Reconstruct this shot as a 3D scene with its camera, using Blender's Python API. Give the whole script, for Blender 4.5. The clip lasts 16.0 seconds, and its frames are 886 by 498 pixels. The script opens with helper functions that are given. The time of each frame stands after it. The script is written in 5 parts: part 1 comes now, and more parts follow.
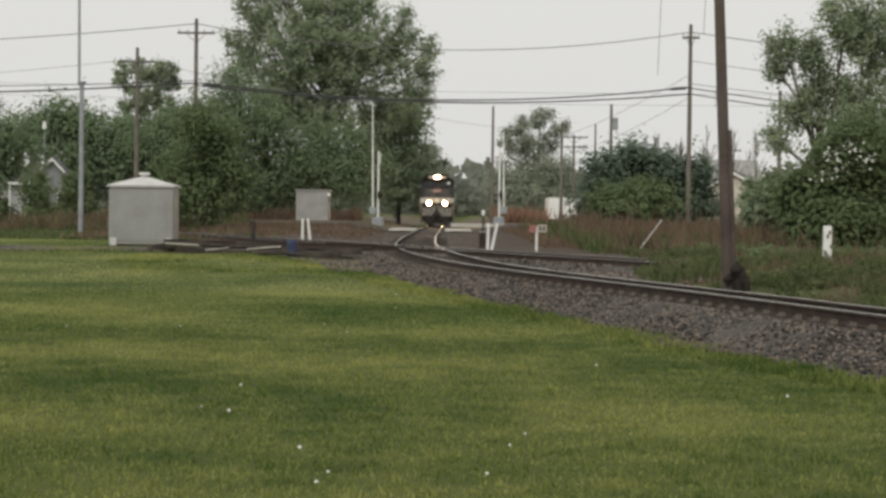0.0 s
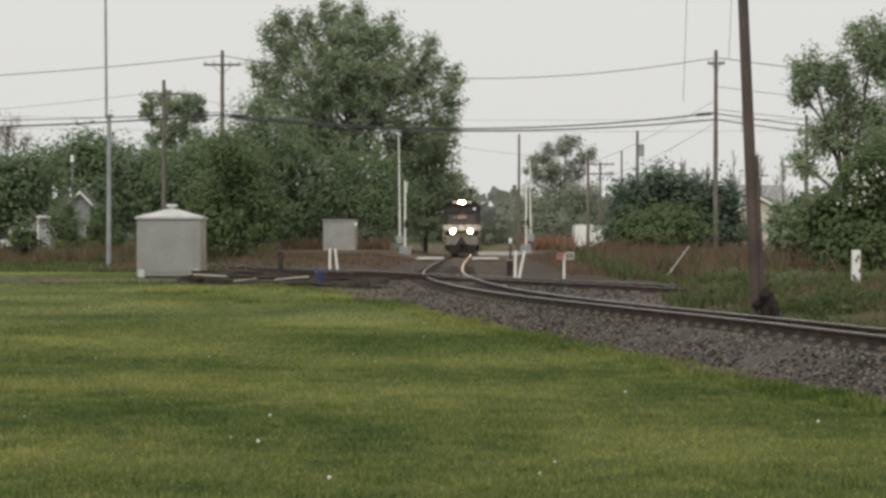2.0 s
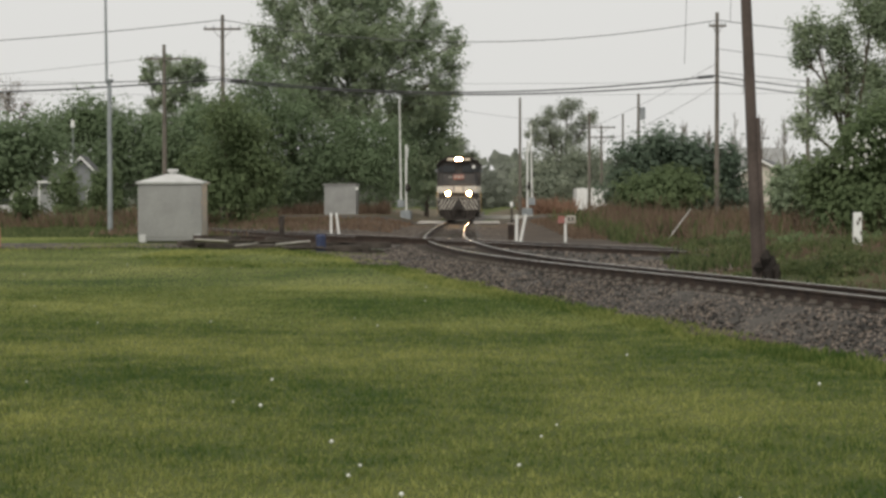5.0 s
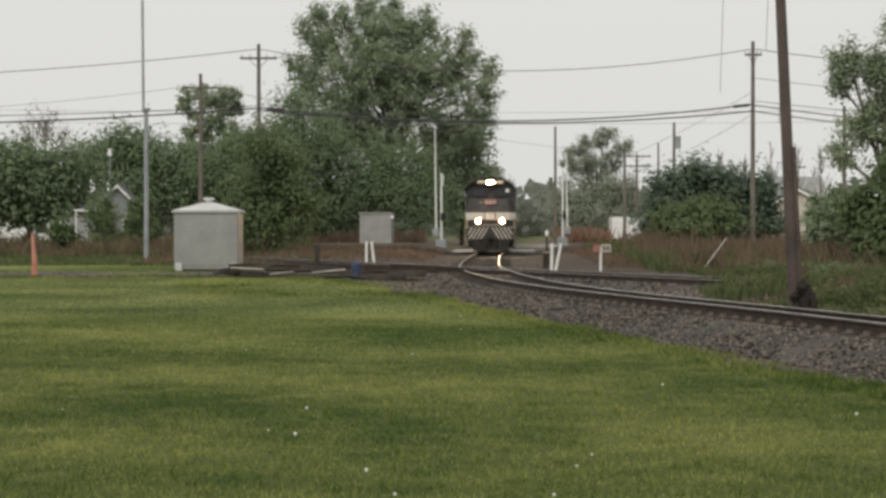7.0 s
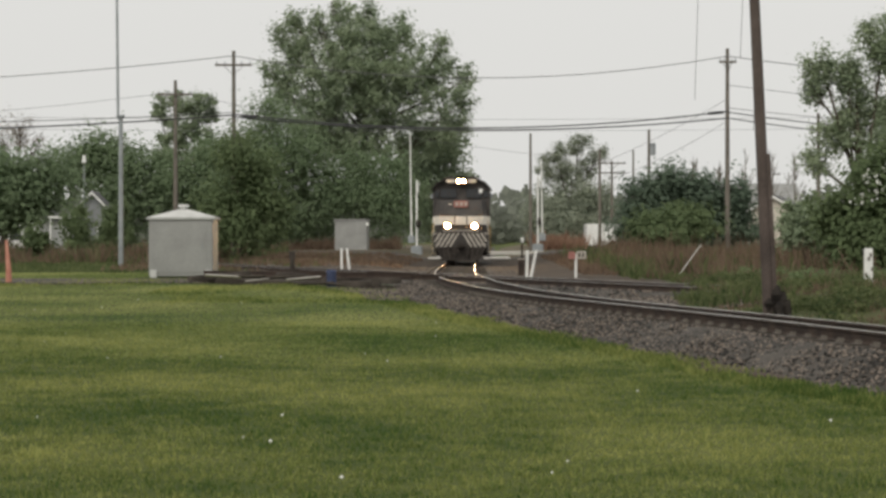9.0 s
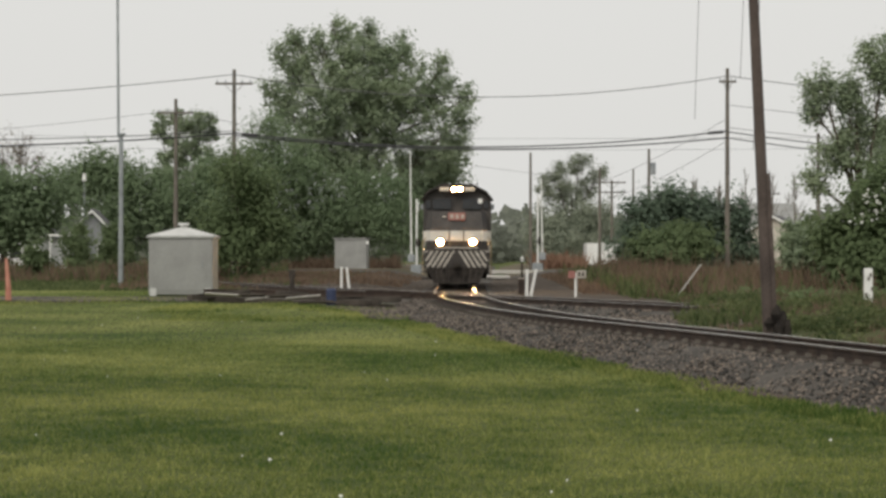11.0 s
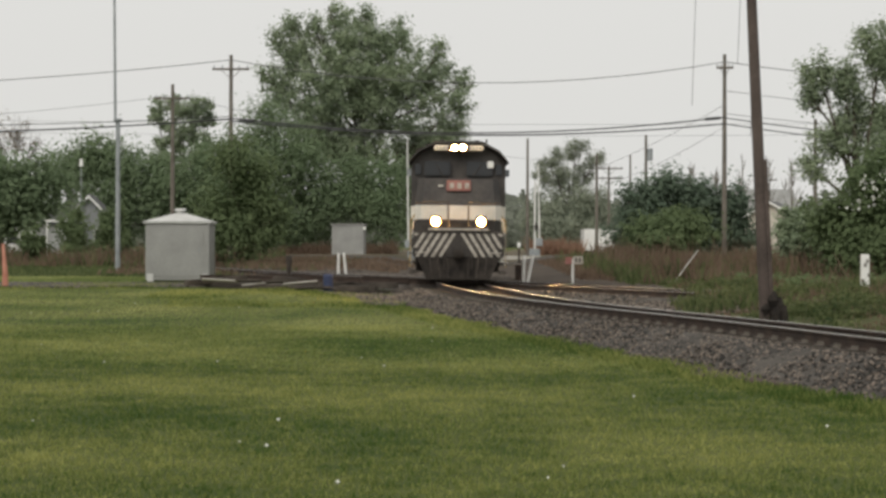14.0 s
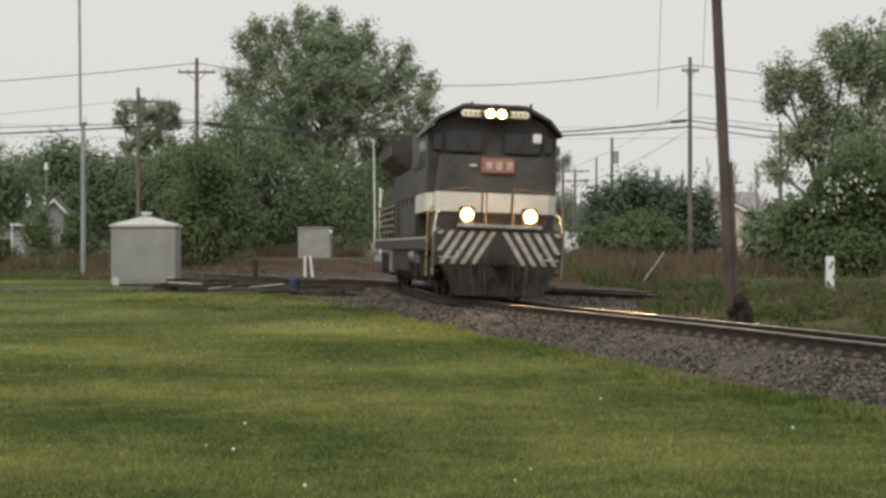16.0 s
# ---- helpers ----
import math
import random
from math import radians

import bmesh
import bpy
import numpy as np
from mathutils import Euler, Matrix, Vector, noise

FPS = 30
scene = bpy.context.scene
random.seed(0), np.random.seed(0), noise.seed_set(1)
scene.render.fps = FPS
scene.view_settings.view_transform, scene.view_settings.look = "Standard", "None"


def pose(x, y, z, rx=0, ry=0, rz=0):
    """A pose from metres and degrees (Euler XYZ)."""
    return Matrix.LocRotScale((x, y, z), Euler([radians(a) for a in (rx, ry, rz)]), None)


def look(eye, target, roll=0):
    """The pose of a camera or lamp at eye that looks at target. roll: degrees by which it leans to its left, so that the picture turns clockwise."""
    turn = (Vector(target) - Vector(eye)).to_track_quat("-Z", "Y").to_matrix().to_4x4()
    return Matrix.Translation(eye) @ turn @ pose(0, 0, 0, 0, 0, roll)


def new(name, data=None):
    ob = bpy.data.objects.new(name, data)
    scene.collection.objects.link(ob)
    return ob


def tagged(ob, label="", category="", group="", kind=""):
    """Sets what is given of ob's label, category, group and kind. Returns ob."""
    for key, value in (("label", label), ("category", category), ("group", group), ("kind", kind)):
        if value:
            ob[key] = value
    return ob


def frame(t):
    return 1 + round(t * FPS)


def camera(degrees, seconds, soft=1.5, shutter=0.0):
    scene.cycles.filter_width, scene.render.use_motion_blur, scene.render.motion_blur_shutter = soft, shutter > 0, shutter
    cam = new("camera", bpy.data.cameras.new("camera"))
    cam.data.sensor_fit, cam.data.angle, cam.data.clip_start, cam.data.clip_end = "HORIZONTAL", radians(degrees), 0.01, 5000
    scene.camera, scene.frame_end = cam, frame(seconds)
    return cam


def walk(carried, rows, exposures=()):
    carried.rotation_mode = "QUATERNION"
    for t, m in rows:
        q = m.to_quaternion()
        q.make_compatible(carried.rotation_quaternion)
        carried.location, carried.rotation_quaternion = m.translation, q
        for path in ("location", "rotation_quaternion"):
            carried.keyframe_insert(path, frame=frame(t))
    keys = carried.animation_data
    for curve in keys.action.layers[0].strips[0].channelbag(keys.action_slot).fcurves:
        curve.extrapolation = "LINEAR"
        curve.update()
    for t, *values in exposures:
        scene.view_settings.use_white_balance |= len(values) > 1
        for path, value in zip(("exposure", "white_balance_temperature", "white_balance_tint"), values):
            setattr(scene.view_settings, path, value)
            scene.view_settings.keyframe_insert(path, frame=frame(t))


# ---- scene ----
cam = camera(27.5, 16.0, 3.0)
EYE = 1.22
# seconds, step back in metres, yaw, pitch, lean
ROWS = [
    (0.0, 0, -0.0682, -1.1805, -0.761),
    (0.5, -8.78, 0.01, -0.9173, -0.8184),
    (0.75, -12.0, 0.24, -0.36, -0.83),
    (1.0, -5.98, 0.3832, 0.1664, -0.8428),
    (1.5, 0, 0.6402, 0.2684, -0.379),
    (2.0, 0, 0.7877, -0.2844, -0.1129),
    (2.5, 0, 0.4619, -0.6935, -0.1959),
    (3.0, 0, 0.8309, -0.9441, -0.28),
    (3.5, 0, 1.0947, -1.0676, -0.4968),
    (4.0, 0, 0.6747, -1.9952, -0.0405),
    (6.5, 0, 1.3745, -0.3742, 0.3616),
    (7.0, 0, 1.938, -0.5164, 0.0234),
    (7.5, 0, 1.5977, -0.4387, -0.1884),
    (8.0, 0, 1.1843, -0.2477, -0.1349),
    (8.5, 0, 1.2873, -0.2868, 0.0013),
    (9.0, 0, 1.1565, -0.2999, 0.044),
    (11.5, 0, 1.142, 0.368, -0.1078),
    (12.0, 0, 1.115, 0.3156, -0.1236),
    (12.5, 0, 1.1096, 0.0268, -0.0293),
    (13.0, 0, 1.0539, -0.1902, -0.0177),
    (13.5, 0, 0.9084, -0.1723, -0.1043),
    (14.0, 0, 1.0571, -0.149, -0.1334),
    (14.5, 0, 1.1008, -0.0425, -0.1069),
    (15.0, 0, 0.8146, -0.1542, -0.0255),
    (15.5, 0, 0.1893, -0.0806, -0.0092),
    (16.0, 0, 0.0, -0.0537, -0.0),
]
walk(cam, [(t, pose(0, y, EYE, 90 + pitch, lean, yaw)) for t, y, yaw, pitch, lean in ROWS])

# ---- light: overcast evening sky ----
world = bpy.data.worlds.new("overcast_sky")
scene.world = world
world.use_nodes = True
wn = world.node_tree.nodes
sky = wn.new("ShaderNodeTexSky")
sky.sky_type = "NISHITA"
sky.sun_disc = False
sky.sun_elevation, sky.sun_rotation = radians(42), radians(200)
sky.air_density, sky.dust_density, sky.ozone_density = 1.0, 6.0, 1.0
grey = wn.new("ShaderNodeHueSaturation")
grey.inputs["Saturation"].default_value = 0.12
flat = wn.new("ShaderNodeMixRGB")
flat.inputs["Fac"].default_value = 0.9
flat.inputs["Color2"].default_value = (7.0, 6.95, 6.7, 1)
world.node_tree.links.new(sky.outputs["Color"], grey.inputs["Color"])
world.node_tree.links.new(grey.outputs["Color"], flat.inputs["Color1"])
world.node_tree.links.new(flat.outputs["Color"], wn["Background"].inputs["Color"])
wn["Background"].inputs["Strength"].default_value = 0.112
sun_data = bpy.data.lights.new("sun", "SUN")
sun_data.energy, sun_data.angle, sun_data.color = 1.45, radians(45), (1, 0.95, 0.86)
sun = new("sun", sun_data)
sun.matrix_world = look((0, 0, 60), (22.8, 62.6, 0))
scene.view_settings.exposure = 0.0


# ---- materials ----
def mat(name, a, b, scale=4.0, rough=0.8, bump=0.2, metal=0.0, fine=40.0, per_piece=0.0, spec=0.3, lo=0.5, hi=0.95):
    """Two-scale mottled surface between colours a and b."""
    m = bpy.data.materials.new(name)
    m.use_nodes = True
    n, l = m.node_tree.nodes, m.node_tree.links
    bsdf = n["Principled BSDF"]
    tc = n.new("ShaderNodeTexCoord")
    big, small = n.new("ShaderNodeTexNoise"), n.new("ShaderNodeTexNoise")
    big.inputs["Scale"].default_value, small.inputs["Scale"].default_value = scale, fine
    big.inputs["Detail"].default_value, small.inputs["Detail"].default_value = 5, 4
    for t in (big, small):
        l.new(tc.outputs["Object"], t.inputs["Vector"])
    add = n.new("ShaderNodeMath")
    add.operation = "MULTIPLY_ADD"
    add.inputs[1].default_value = 0.45
    l.new(small.outputs["Fac"], add.inputs[0])
    l.new(big.outputs["Fac"], add.inputs[2])
    last = add.outputs[0]
    if per_piece:
        geo = n.new("ShaderNodeNewGeometry")
        pm = n.new("ShaderNodeMath")
        pm.operation = "MULTIPLY_ADD"
        pm.inputs[1].default_value = per_piece
        l.new(geo.outputs["Random Per Island"], pm.inputs[0])
        l.new(last, pm.inputs[2])
        sub = n.new("ShaderNodeMath")
        sub.operation = "SUBTRACT"
        sub.inputs[1].default_value = per_piece * 0.5
        l.new(pm.outputs[0], sub.inputs[0])
        last = sub.outputs[0]
    ramp = n.new("ShaderNodeValToRGB")
    ramp.color_ramp.elements[0].position, ramp.color_ramp.elements[1].position = lo, hi
    ramp.color_ramp.elements[0].color, ramp.color_ramp.elements[1].color = (*a, 1), (*b, 1)
    l.new(last, ramp.inputs["Fac"])
    l.new(ramp.outputs["Color"], bsdf.inputs["Base Color"])
    bsdf.inputs["Roughness"].default_value, bsdf.inputs["Metallic"].default_value = rough, metal
    bsdf.inputs["Specular IOR Level"].default_value = spec
    if bump:
        bp = n.new("ShaderNodeBump")
        bp.inputs["Strength"].default_value, bp.inputs["Distance"].default_value = bump, 0.02
        l.new(small.outputs["Fac"], bp.inputs["Height"])
        l.new(bp.outputs["Normal"], bsdf.inputs["Normal"])
    return m


def leaf_mat(name, a, b, scale=0.35, fine=3.0, per_piece=0.6, lo=0.45, hi=1.0, sheer=0.5):
    """Leaves: each one a little different, letting some light through."""
    m = mat(name, a, b, scale, 0.6, 0, fine=fine, per_piece=per_piece, spec=0.12, lo=lo, hi=hi)
    n, l = m.node_tree.nodes, m.node_tree.links
    out, bsdf = n["Material Output"], n["Principled BSDF"]
    tr = n.new("ShaderNodeBsdfTranslucent")
    mix = n.new("ShaderNodeMixShader")
    mix.inputs["Fac"].default_value = sheer
    l.new(bsdf.inputs["Base Color"].links[0].from_socket, tr.inputs["Color"])
    l.new(bsdf.outputs[0], mix.inputs[1])
    l.new(tr.outputs[0], mix.inputs[2])
    l.new(mix.outputs[0], out.inputs["Surface"])
    return m


def glow_mat(name, colour, strength):
    m = bpy.data.materials.new(name)
    m.use_nodes = True
    b = m.node_tree.nodes["Principled BSDF"]
    b.inputs["Base Color"].default_value = (*colour, 1)
    b.inputs["Emission Color"].default_value = (*colour, 1)
    b.inputs["Emission Strength"].default_value = strength
    return m


M = {
    "grass": mat("lawn_grass", (0.036, 0.059, 0.014), (0.13, 0.14, 0.04), 0.19, 0.9, 0.4, fine=1.9, lo=0.53, hi=0.95, spec=0.1),
    "blade": leaf_mat("grass_blade", (0.07, 0.12, 0.028), (0.375, 0.385, 0.13), 0.19, 1.9, 0.25, 0.55, 0.93),
    # paler yellow-green blade: the far lawn's grazing-view brightness is put into it
    "pale_blade": leaf_mat("pale_grass_blade", (0.125, 0.185, 0.053), (0.42, 0.44, 0.18), 0.19, 1.3, 0.15, 0.5, 0.95),
    "field": mat("weedy_soil", (0.06, 0.055, 0.03), (0.15, 0.115, 0.075), 0.25, 0.95, 0.5, fine=3),
    "verge": mat("verge_grass", (0.036, 0.048, 0.018), (0.10, 0.10, 0.046), 0.3, 0.95, 0.5, fine=2.5, spec=0.1),
    "dull_red": mat("dull_red_plate", (0.24, 0.095, 0.08), (0.37, 0.175, 0.15), 4, 0.6, 0.1),
    "weed": leaf_mat("dry_weed", (0.125, 0.088, 0.063), (0.25, 0.18, 0.128), 0.25, 2.0, 0.4),
    "rust_weed": leaf_mat("rust_red_weed", (0.24, 0.145, 0.1), (0.36, 0.235, 0.165), 0.25, 2.0, 0.4),
    "green_weed": leaf_mat("green_weed", (0.05, 0.078, 0.03), (0.17, 0.19, 0.085), 0.55, 1.9, 0.35, 0.5, 0.92),
    "gravel": mat("gravel", (0.04, 0.032, 0.024), (0.125, 0.102, 0.077), 0.7, 0.95, 0.8, fine=6),
    "stone": mat("ballast_stone", (0.013, 0.0105, 0.008), (0.18, 0.146, 0.118), 0.5, 0.55, 0.4, fine=14, per_piece=1.4, lo=0.5, hi=1.7),
    "dark_gravel": mat("dark_gravel", (0.03, 0.027, 0.023), (0.095, 0.084, 0.072), 0.7, 0.95, 0.8, fine=7),
    "drive": mat("drive_gravel", (0.045, 0.04, 0.033), (0.115, 0.103, 0.087), 0.8, 0.95, 0.6, fine=18),
    "dirt": mat("trackside_dirt", (0.034, 0.025, 0.018), (0.088, 0.065, 0.047), 0.4, 0.95, 0.7, fine=5),
    "asphalt": mat("asphalt", (0.045, 0.037, 0.031), (0.085, 0.072, 0.061), 0.6, 0.85, 0.4, fine=12),
    "concrete": mat("concrete", (0.35, 0.33, 0.30), (0.55, 0.52, 0.48), 1.5, 0.85, 0.3, fine=20),
    "railtop": mat("polished_rail", (0.66, 0.64, 0.60), (0.88, 0.86, 0.82), 2, 0.27, 0.05, 1.0, fine=30),
    "railrust": mat("rusty_rail", (0.026, 0.02, 0.017), (0.072, 0.05, 0.038), 3, 0.85, 0.4, fine=40),
    "tie": mat("creosote_wood", (0.03, 0.025, 0.02), (0.10, 0.085, 0.07), 2, 0.9, 0.6, fine=30),
    "pole": mat("weathered_pole", (0.05, 0.039, 0.034), (0.125, 0.098, 0.085), 1.0, 0.9, 0.6, fine=25),
    "pole_grey": mat("grey_pole", (0.10, 0.09, 0.075), (0.22, 0.195, 0.165), 1.0, 0.9, 0.5, fine=25),
    "steel": mat("galvanised_steel", (0.24, 0.26, 0.27), (0.40, 0.42, 0.43), 1.5, 0.5, 0.1, 0.5, fine=20),
    "cable": mat("black_cable", (0.03, 0.03, 0.032), (0.07, 0.07, 0.072), 2, 0.6, 0),
    "thin_cable": mat("aluminium_wire", (0.12, 0.12, 0.12), (0.2, 0.2, 0.2), 2, 0.5, 0, 0.3),
    "white": mat("white_paint", (0.66, 0.66, 0.63), (0.84, 0.84, 0.81), 2, 0.55, 0.1, fine=25),
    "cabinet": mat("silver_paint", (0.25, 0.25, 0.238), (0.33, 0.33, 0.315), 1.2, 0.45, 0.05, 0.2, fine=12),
    # grey darkened to hold the bungalow's shade; also a roof and digit grey
    "grey_cabinet": mat("shaded_cabinet_grey", (0.24, 0.24, 0.23), (0.34, 0.34, 0.325), 1.2, 0.5, 0.05, 0.1, fine=12),
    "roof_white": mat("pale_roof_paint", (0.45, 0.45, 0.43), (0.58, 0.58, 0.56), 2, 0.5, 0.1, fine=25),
    "bark": mat("bark", (0.06, 0.048, 0.038), (0.16, 0.13, 0.105), 2, 0.95, 0.8, fine=14),
    # mid and dark leaf colours lifted paler: some haze is put into them
    "leaf_mid": leaf_mat("leaf_mid", (0.225, 0.285, 0.19), (0.38, 0.44, 0.285), per_piece=0.25),
    "leaf_dark": leaf_mat("leaf_dark", (0.165, 0.225, 0.128), (0.25, 0.32, 0.185), per_piece=0.18),
    "leaf_blue": leaf_mat("leaf_blue_green", (0.115, 0.16, 0.115), (0.19, 0.245, 0.17), per_piece=0.2),
    "leaf_light": leaf_mat("leaf_light", (0.125, 0.172, 0.084), (0.208, 0.262, 0.13), per_piece=0.2),
    # two far leaf colours: distance haze put in as paler grey-green
    "leaf_far_hazed": leaf_mat("leaf_far_hazed", (0.23, 0.265, 0.205), (0.40, 0.43, 0.33), per_piece=0.35),
    "leaf_haze": leaf_mat("leaf_distant_hazed", (0.17, 0.185, 0.15), (0.27, 0.285, 0.235), per_piece=0.2),
    "leaf_bud": leaf_mat("leaf_bud", (0.18, 0.15, 0.11), (0.35, 0.31, 0.25)),
    "orange": mat("faded_orange_plastic", (0.40, 0.16, 0.11), (0.56, 0.27, 0.2), 3, 0.6, 0.1),
    "red": mat("faded_red", (0.45, 0.07, 0.06), (0.62, 0.16, 0.13), 3, 0.6, 0.1),
    "blue": mat("navy_paint", (0.025, 0.035, 0.075), (0.06, 0.075, 0.14), 4, 0.6, 0.3),
    # black lifted to a warm dark grey: flare and haze put into the paint
    "black": mat("loco_black", (0.026, 0.023, 0.021), (0.07, 0.060, 0.052), 1.5, 0.5, 0.06, fine=10, spec=0.3),
    "dark": mat("running_gear_grime", (0.025, 0.021, 0.018), (0.075, 0.062, 0.050), 3, 0.85, 0.4, fine=14),
    # darkest brown-black, for plough, truck frames, corner steps and stump
    "near_black": mat("near_black_matt", (0.014, 0.012, 0.011), (0.045, 0.038, 0.032), 3, 0.85, 0.4, fine=14, spec=0.15),
    "cream": mat("cream_stripe", (0.56, 0.52, 0.45), (0.74, 0.70, 0.62), 1.5, 0.5, 0.05, fine=15),
    "dirty_cream": mat("dirty_cream", (0.26, 0.235, 0.20), (0.52, 0.48, 0.42), 6, 0.7, 0.1, fine=25),
    "yellow": mat("yellow_handrail", (0.30, 0.20, 0.07), (0.46, 0.32, 0.12), 3, 0.6, 0.1),
    "siding": mat("grey_siding", (0.20, 0.21, 0.215), (0.30, 0.31, 0.31), 1, 0.8, 0.2),
    "beige": mat("beige_siding", (0.48, 0.44, 0.37), (0.62, 0.58, 0.50), 1, 0.8, 0.2),
    "shingle": mat("roof_shingle", (0.08, 0.08, 0.085), (0.17, 0.17, 0.17), 2, 0.9, 0.5, fine=12),
    "flower": mat("white_clover", (0.6, 0.6, 0.55), (0.85, 0.85, 0.8), 5, 0.8, 0),
    "headlamp": glow_mat("headlamp_glow", (1.0, 0.66, 0.34), 900.0),
    "ditch": glow_mat("ditch_lamp_glow", (1.0, 0.62, 0.28), 1200.0),
    # orange halo round the lamps, put in as dim glowing discs
    "lamp_halo": glow_mat("lamp_halo_glow", (1.0, 0.5, 0.15), 3.0),
    "number": glow_mat("number_board_glow", (0.80, 0.68, 0.52), 0.16),
}
glass = bpy.data.materials.new("dark_glass")
glass.use_nodes = True
gb = glass.node_tree.nodes["Principled BSDF"]
gb.inputs["Base Color"].default_value = (0.02, 0.022, 0.024, 1)
gb.inputs["Roughness"].default_value = 0.06
M["glass"] = glass


# ---- mesh helpers ----
def box(bm, x0, x1, y0, y1, z0, z1, bevel=0.0):
    g = bmesh.ops.create_cube(bm, size=1, matrix=Matrix.LocRotScale(((x0 + x1) / 2, (y0 + y1) / 2, (z0 + z1) / 2), None, (x1 - x0, y1 - y0, z1 - z0)))
    if bevel:
        edges = {e for v in g["verts"] for e in v.link_edges}
        bmesh.ops.bevel(bm, geom=list(edges), offset=bevel, segments=2, affect="EDGES")
    return bm


def tube(bm, a, b, r0, r1=None, n=8):
    a, b = Vector(a), Vector(b)
    d = b - a
    q = d.to_track_quat("Z", "Y").to_matrix().to_4x4()
    bmesh.ops.create_cone(bm, cap_ends=True, segments=n, radius1=r0, radius2=r0 if r1 is None else r1, depth=d.length, matrix=Matrix.Translation((a + b) / 2) @ q)
    return bm


def path_tube(bm, points, radii, n=6):
    """One connected tube through the points."""
    pts = [Vector(p) for p in points]
    rings = []
    for i, p in enumerate(pts):
        d = (pts[min(i + 1, len(pts) - 1)] - pts[max(i - 1, 0)]).normalized()
        q = d.to_track_quat("Z", "Y").to_matrix()
        rings.append([bm.verts.new(p + q @ Vector((radii[i] * math.cos(6.2832 * k / n), radii[i] * math.sin(6.2832 * k / n), 0))) for k in range(n)])
    for a, b in zip(rings, rings[1:]):
        for k in range(n):
            bm.faces.new((a[k], a[(k + 1) % n], b[(k + 1) % n], b[k]))
    bm.faces.new(rings[0][::-1])
    bm.faces.new(rings[-1])
    return bm


def prism(bm, outline, y0, y1):
    """An outline of (x, z) drawn out from y0 to y1."""
    f = [bm.verts.new((x, y0, z)) for x, z in outline]
    k = [bm.verts.new((x, y1, z)) for x, z in outline]
    bm.faces.new(f)
    bm.faces.new(k[::-1])
    for i in range(len(f)):
        j = (i + 1) % len(f)
        bm.faces.new((f[j], f[i], k[i], k[j]))
    bmesh.ops.recalc_face_normals(bm, faces=bm.faces[:])
    return bm


def mesh_of(name, bm, material):
    me = bpy.data.meshes.new(name)
    bm.to_mesh(me)
    bm.free()
    me.materials.append(M[material])
    return me


def part(name, bm, material, parent=None, label="", smooth=False):
    ob = new(name, mesh_of(name, bm, material))
    if smooth:
        for p in ob.data.polygons:
            p.use_smooth = True
    if parent:
        ob.parent = parent
    if label:
        ob["label"] = label
    return ob


def raw(name, verts, faces, material):
    me = bpy.data.meshes.new(name)
    me.from_pydata([tuple(v) for v in verts], [], [tuple(f) for f in faces])
    me.materials.append(M[material])
    return new(name, me)


def quads(name, v, material):
    """Many loose four-cornered leaves: v is an array (count, 4, 3)."""
    n = len(v)
    me = bpy.data.meshes.new(name)
    me.vertices.add(n * 4)
    me.vertices.foreach_set("co", v.reshape(-1).astype(np.float32))
    me.loops.add(n * 4)
    me.loops.foreach_set("vertex_index", np.arange(n * 4, dtype=np.int32))
    me.polygons.add(n)
    me.polygons.foreach_set("loop_start", np.arange(0, n * 4, 4, dtype=np.int32))
    me.update(calc_edges=True)
    me.materials.append(M[material])
    return new(name, me)


def thing(name, x, y, z, rz=0, **tags):
    ob = new(name)
    ob.matrix_world = pose(x, y, z, 0, 0, rz)
    return tagged(ob, **tags)


# ---- the line of the tracks ----
LINE_Y = [-60, 0, 10, 23.5, 28.3, 36.2, 40.5, 43.6, 47.6, 55, 65.4, 80, 98, 163, 300, 900]
LINE_X = [25.6, 11.3, 8.95, 5.75, 4.61, 2.49, 1.52, 0.97, 0.40, -0.31, -0.86, -0.99, -0.95, -0.36, 0.88, 6.3]


def line_x(y):
    """The main track's middle: smooth through its stations."""
    i = max(0, min(len(LINE_Y) - 2, int(np.searchsorted(LINE_Y, y)) - 1))
    t = (y - LINE_Y[i]) / (LINE_Y[i + 1] - LINE_Y[i])

    def slope(k):
        k0, k1 = max(0, k - 1), min(len(LINE_Y) - 1, k + 1)
        return (LINE_X[k1] - LINE_X[k0]) / (LINE_Y[k1] - LINE_Y[k0])
    h = LINE_Y[i + 1] - LINE_Y[i]
    a, b = slope(i) * h, slope(i + 1) * h
    return ((2 * t**3 - 3 * t**2 + 1) * LINE_X[i] + (t**3 - 2 * t**2 + t) * a + (3 * t**2 - 2 * t**3) * LINE_X[i + 1] + (t**3 - t**2) * b)


def cant(y):
    """How far the outer rail of the bend stands above the inner one."""
    return 0.075 * max(0.0, min(1.0, (70 - y) / 25))


def cross_x(y):
    """The second track, which crosses the first on the level."""
    return -0.98 + (63.0 - y) * 0.455


def smooth(a, b, v):
    t = max(0.0, min(1.0, (v - a) / (b - a)))
    return t * t * (3 - 2 * t)


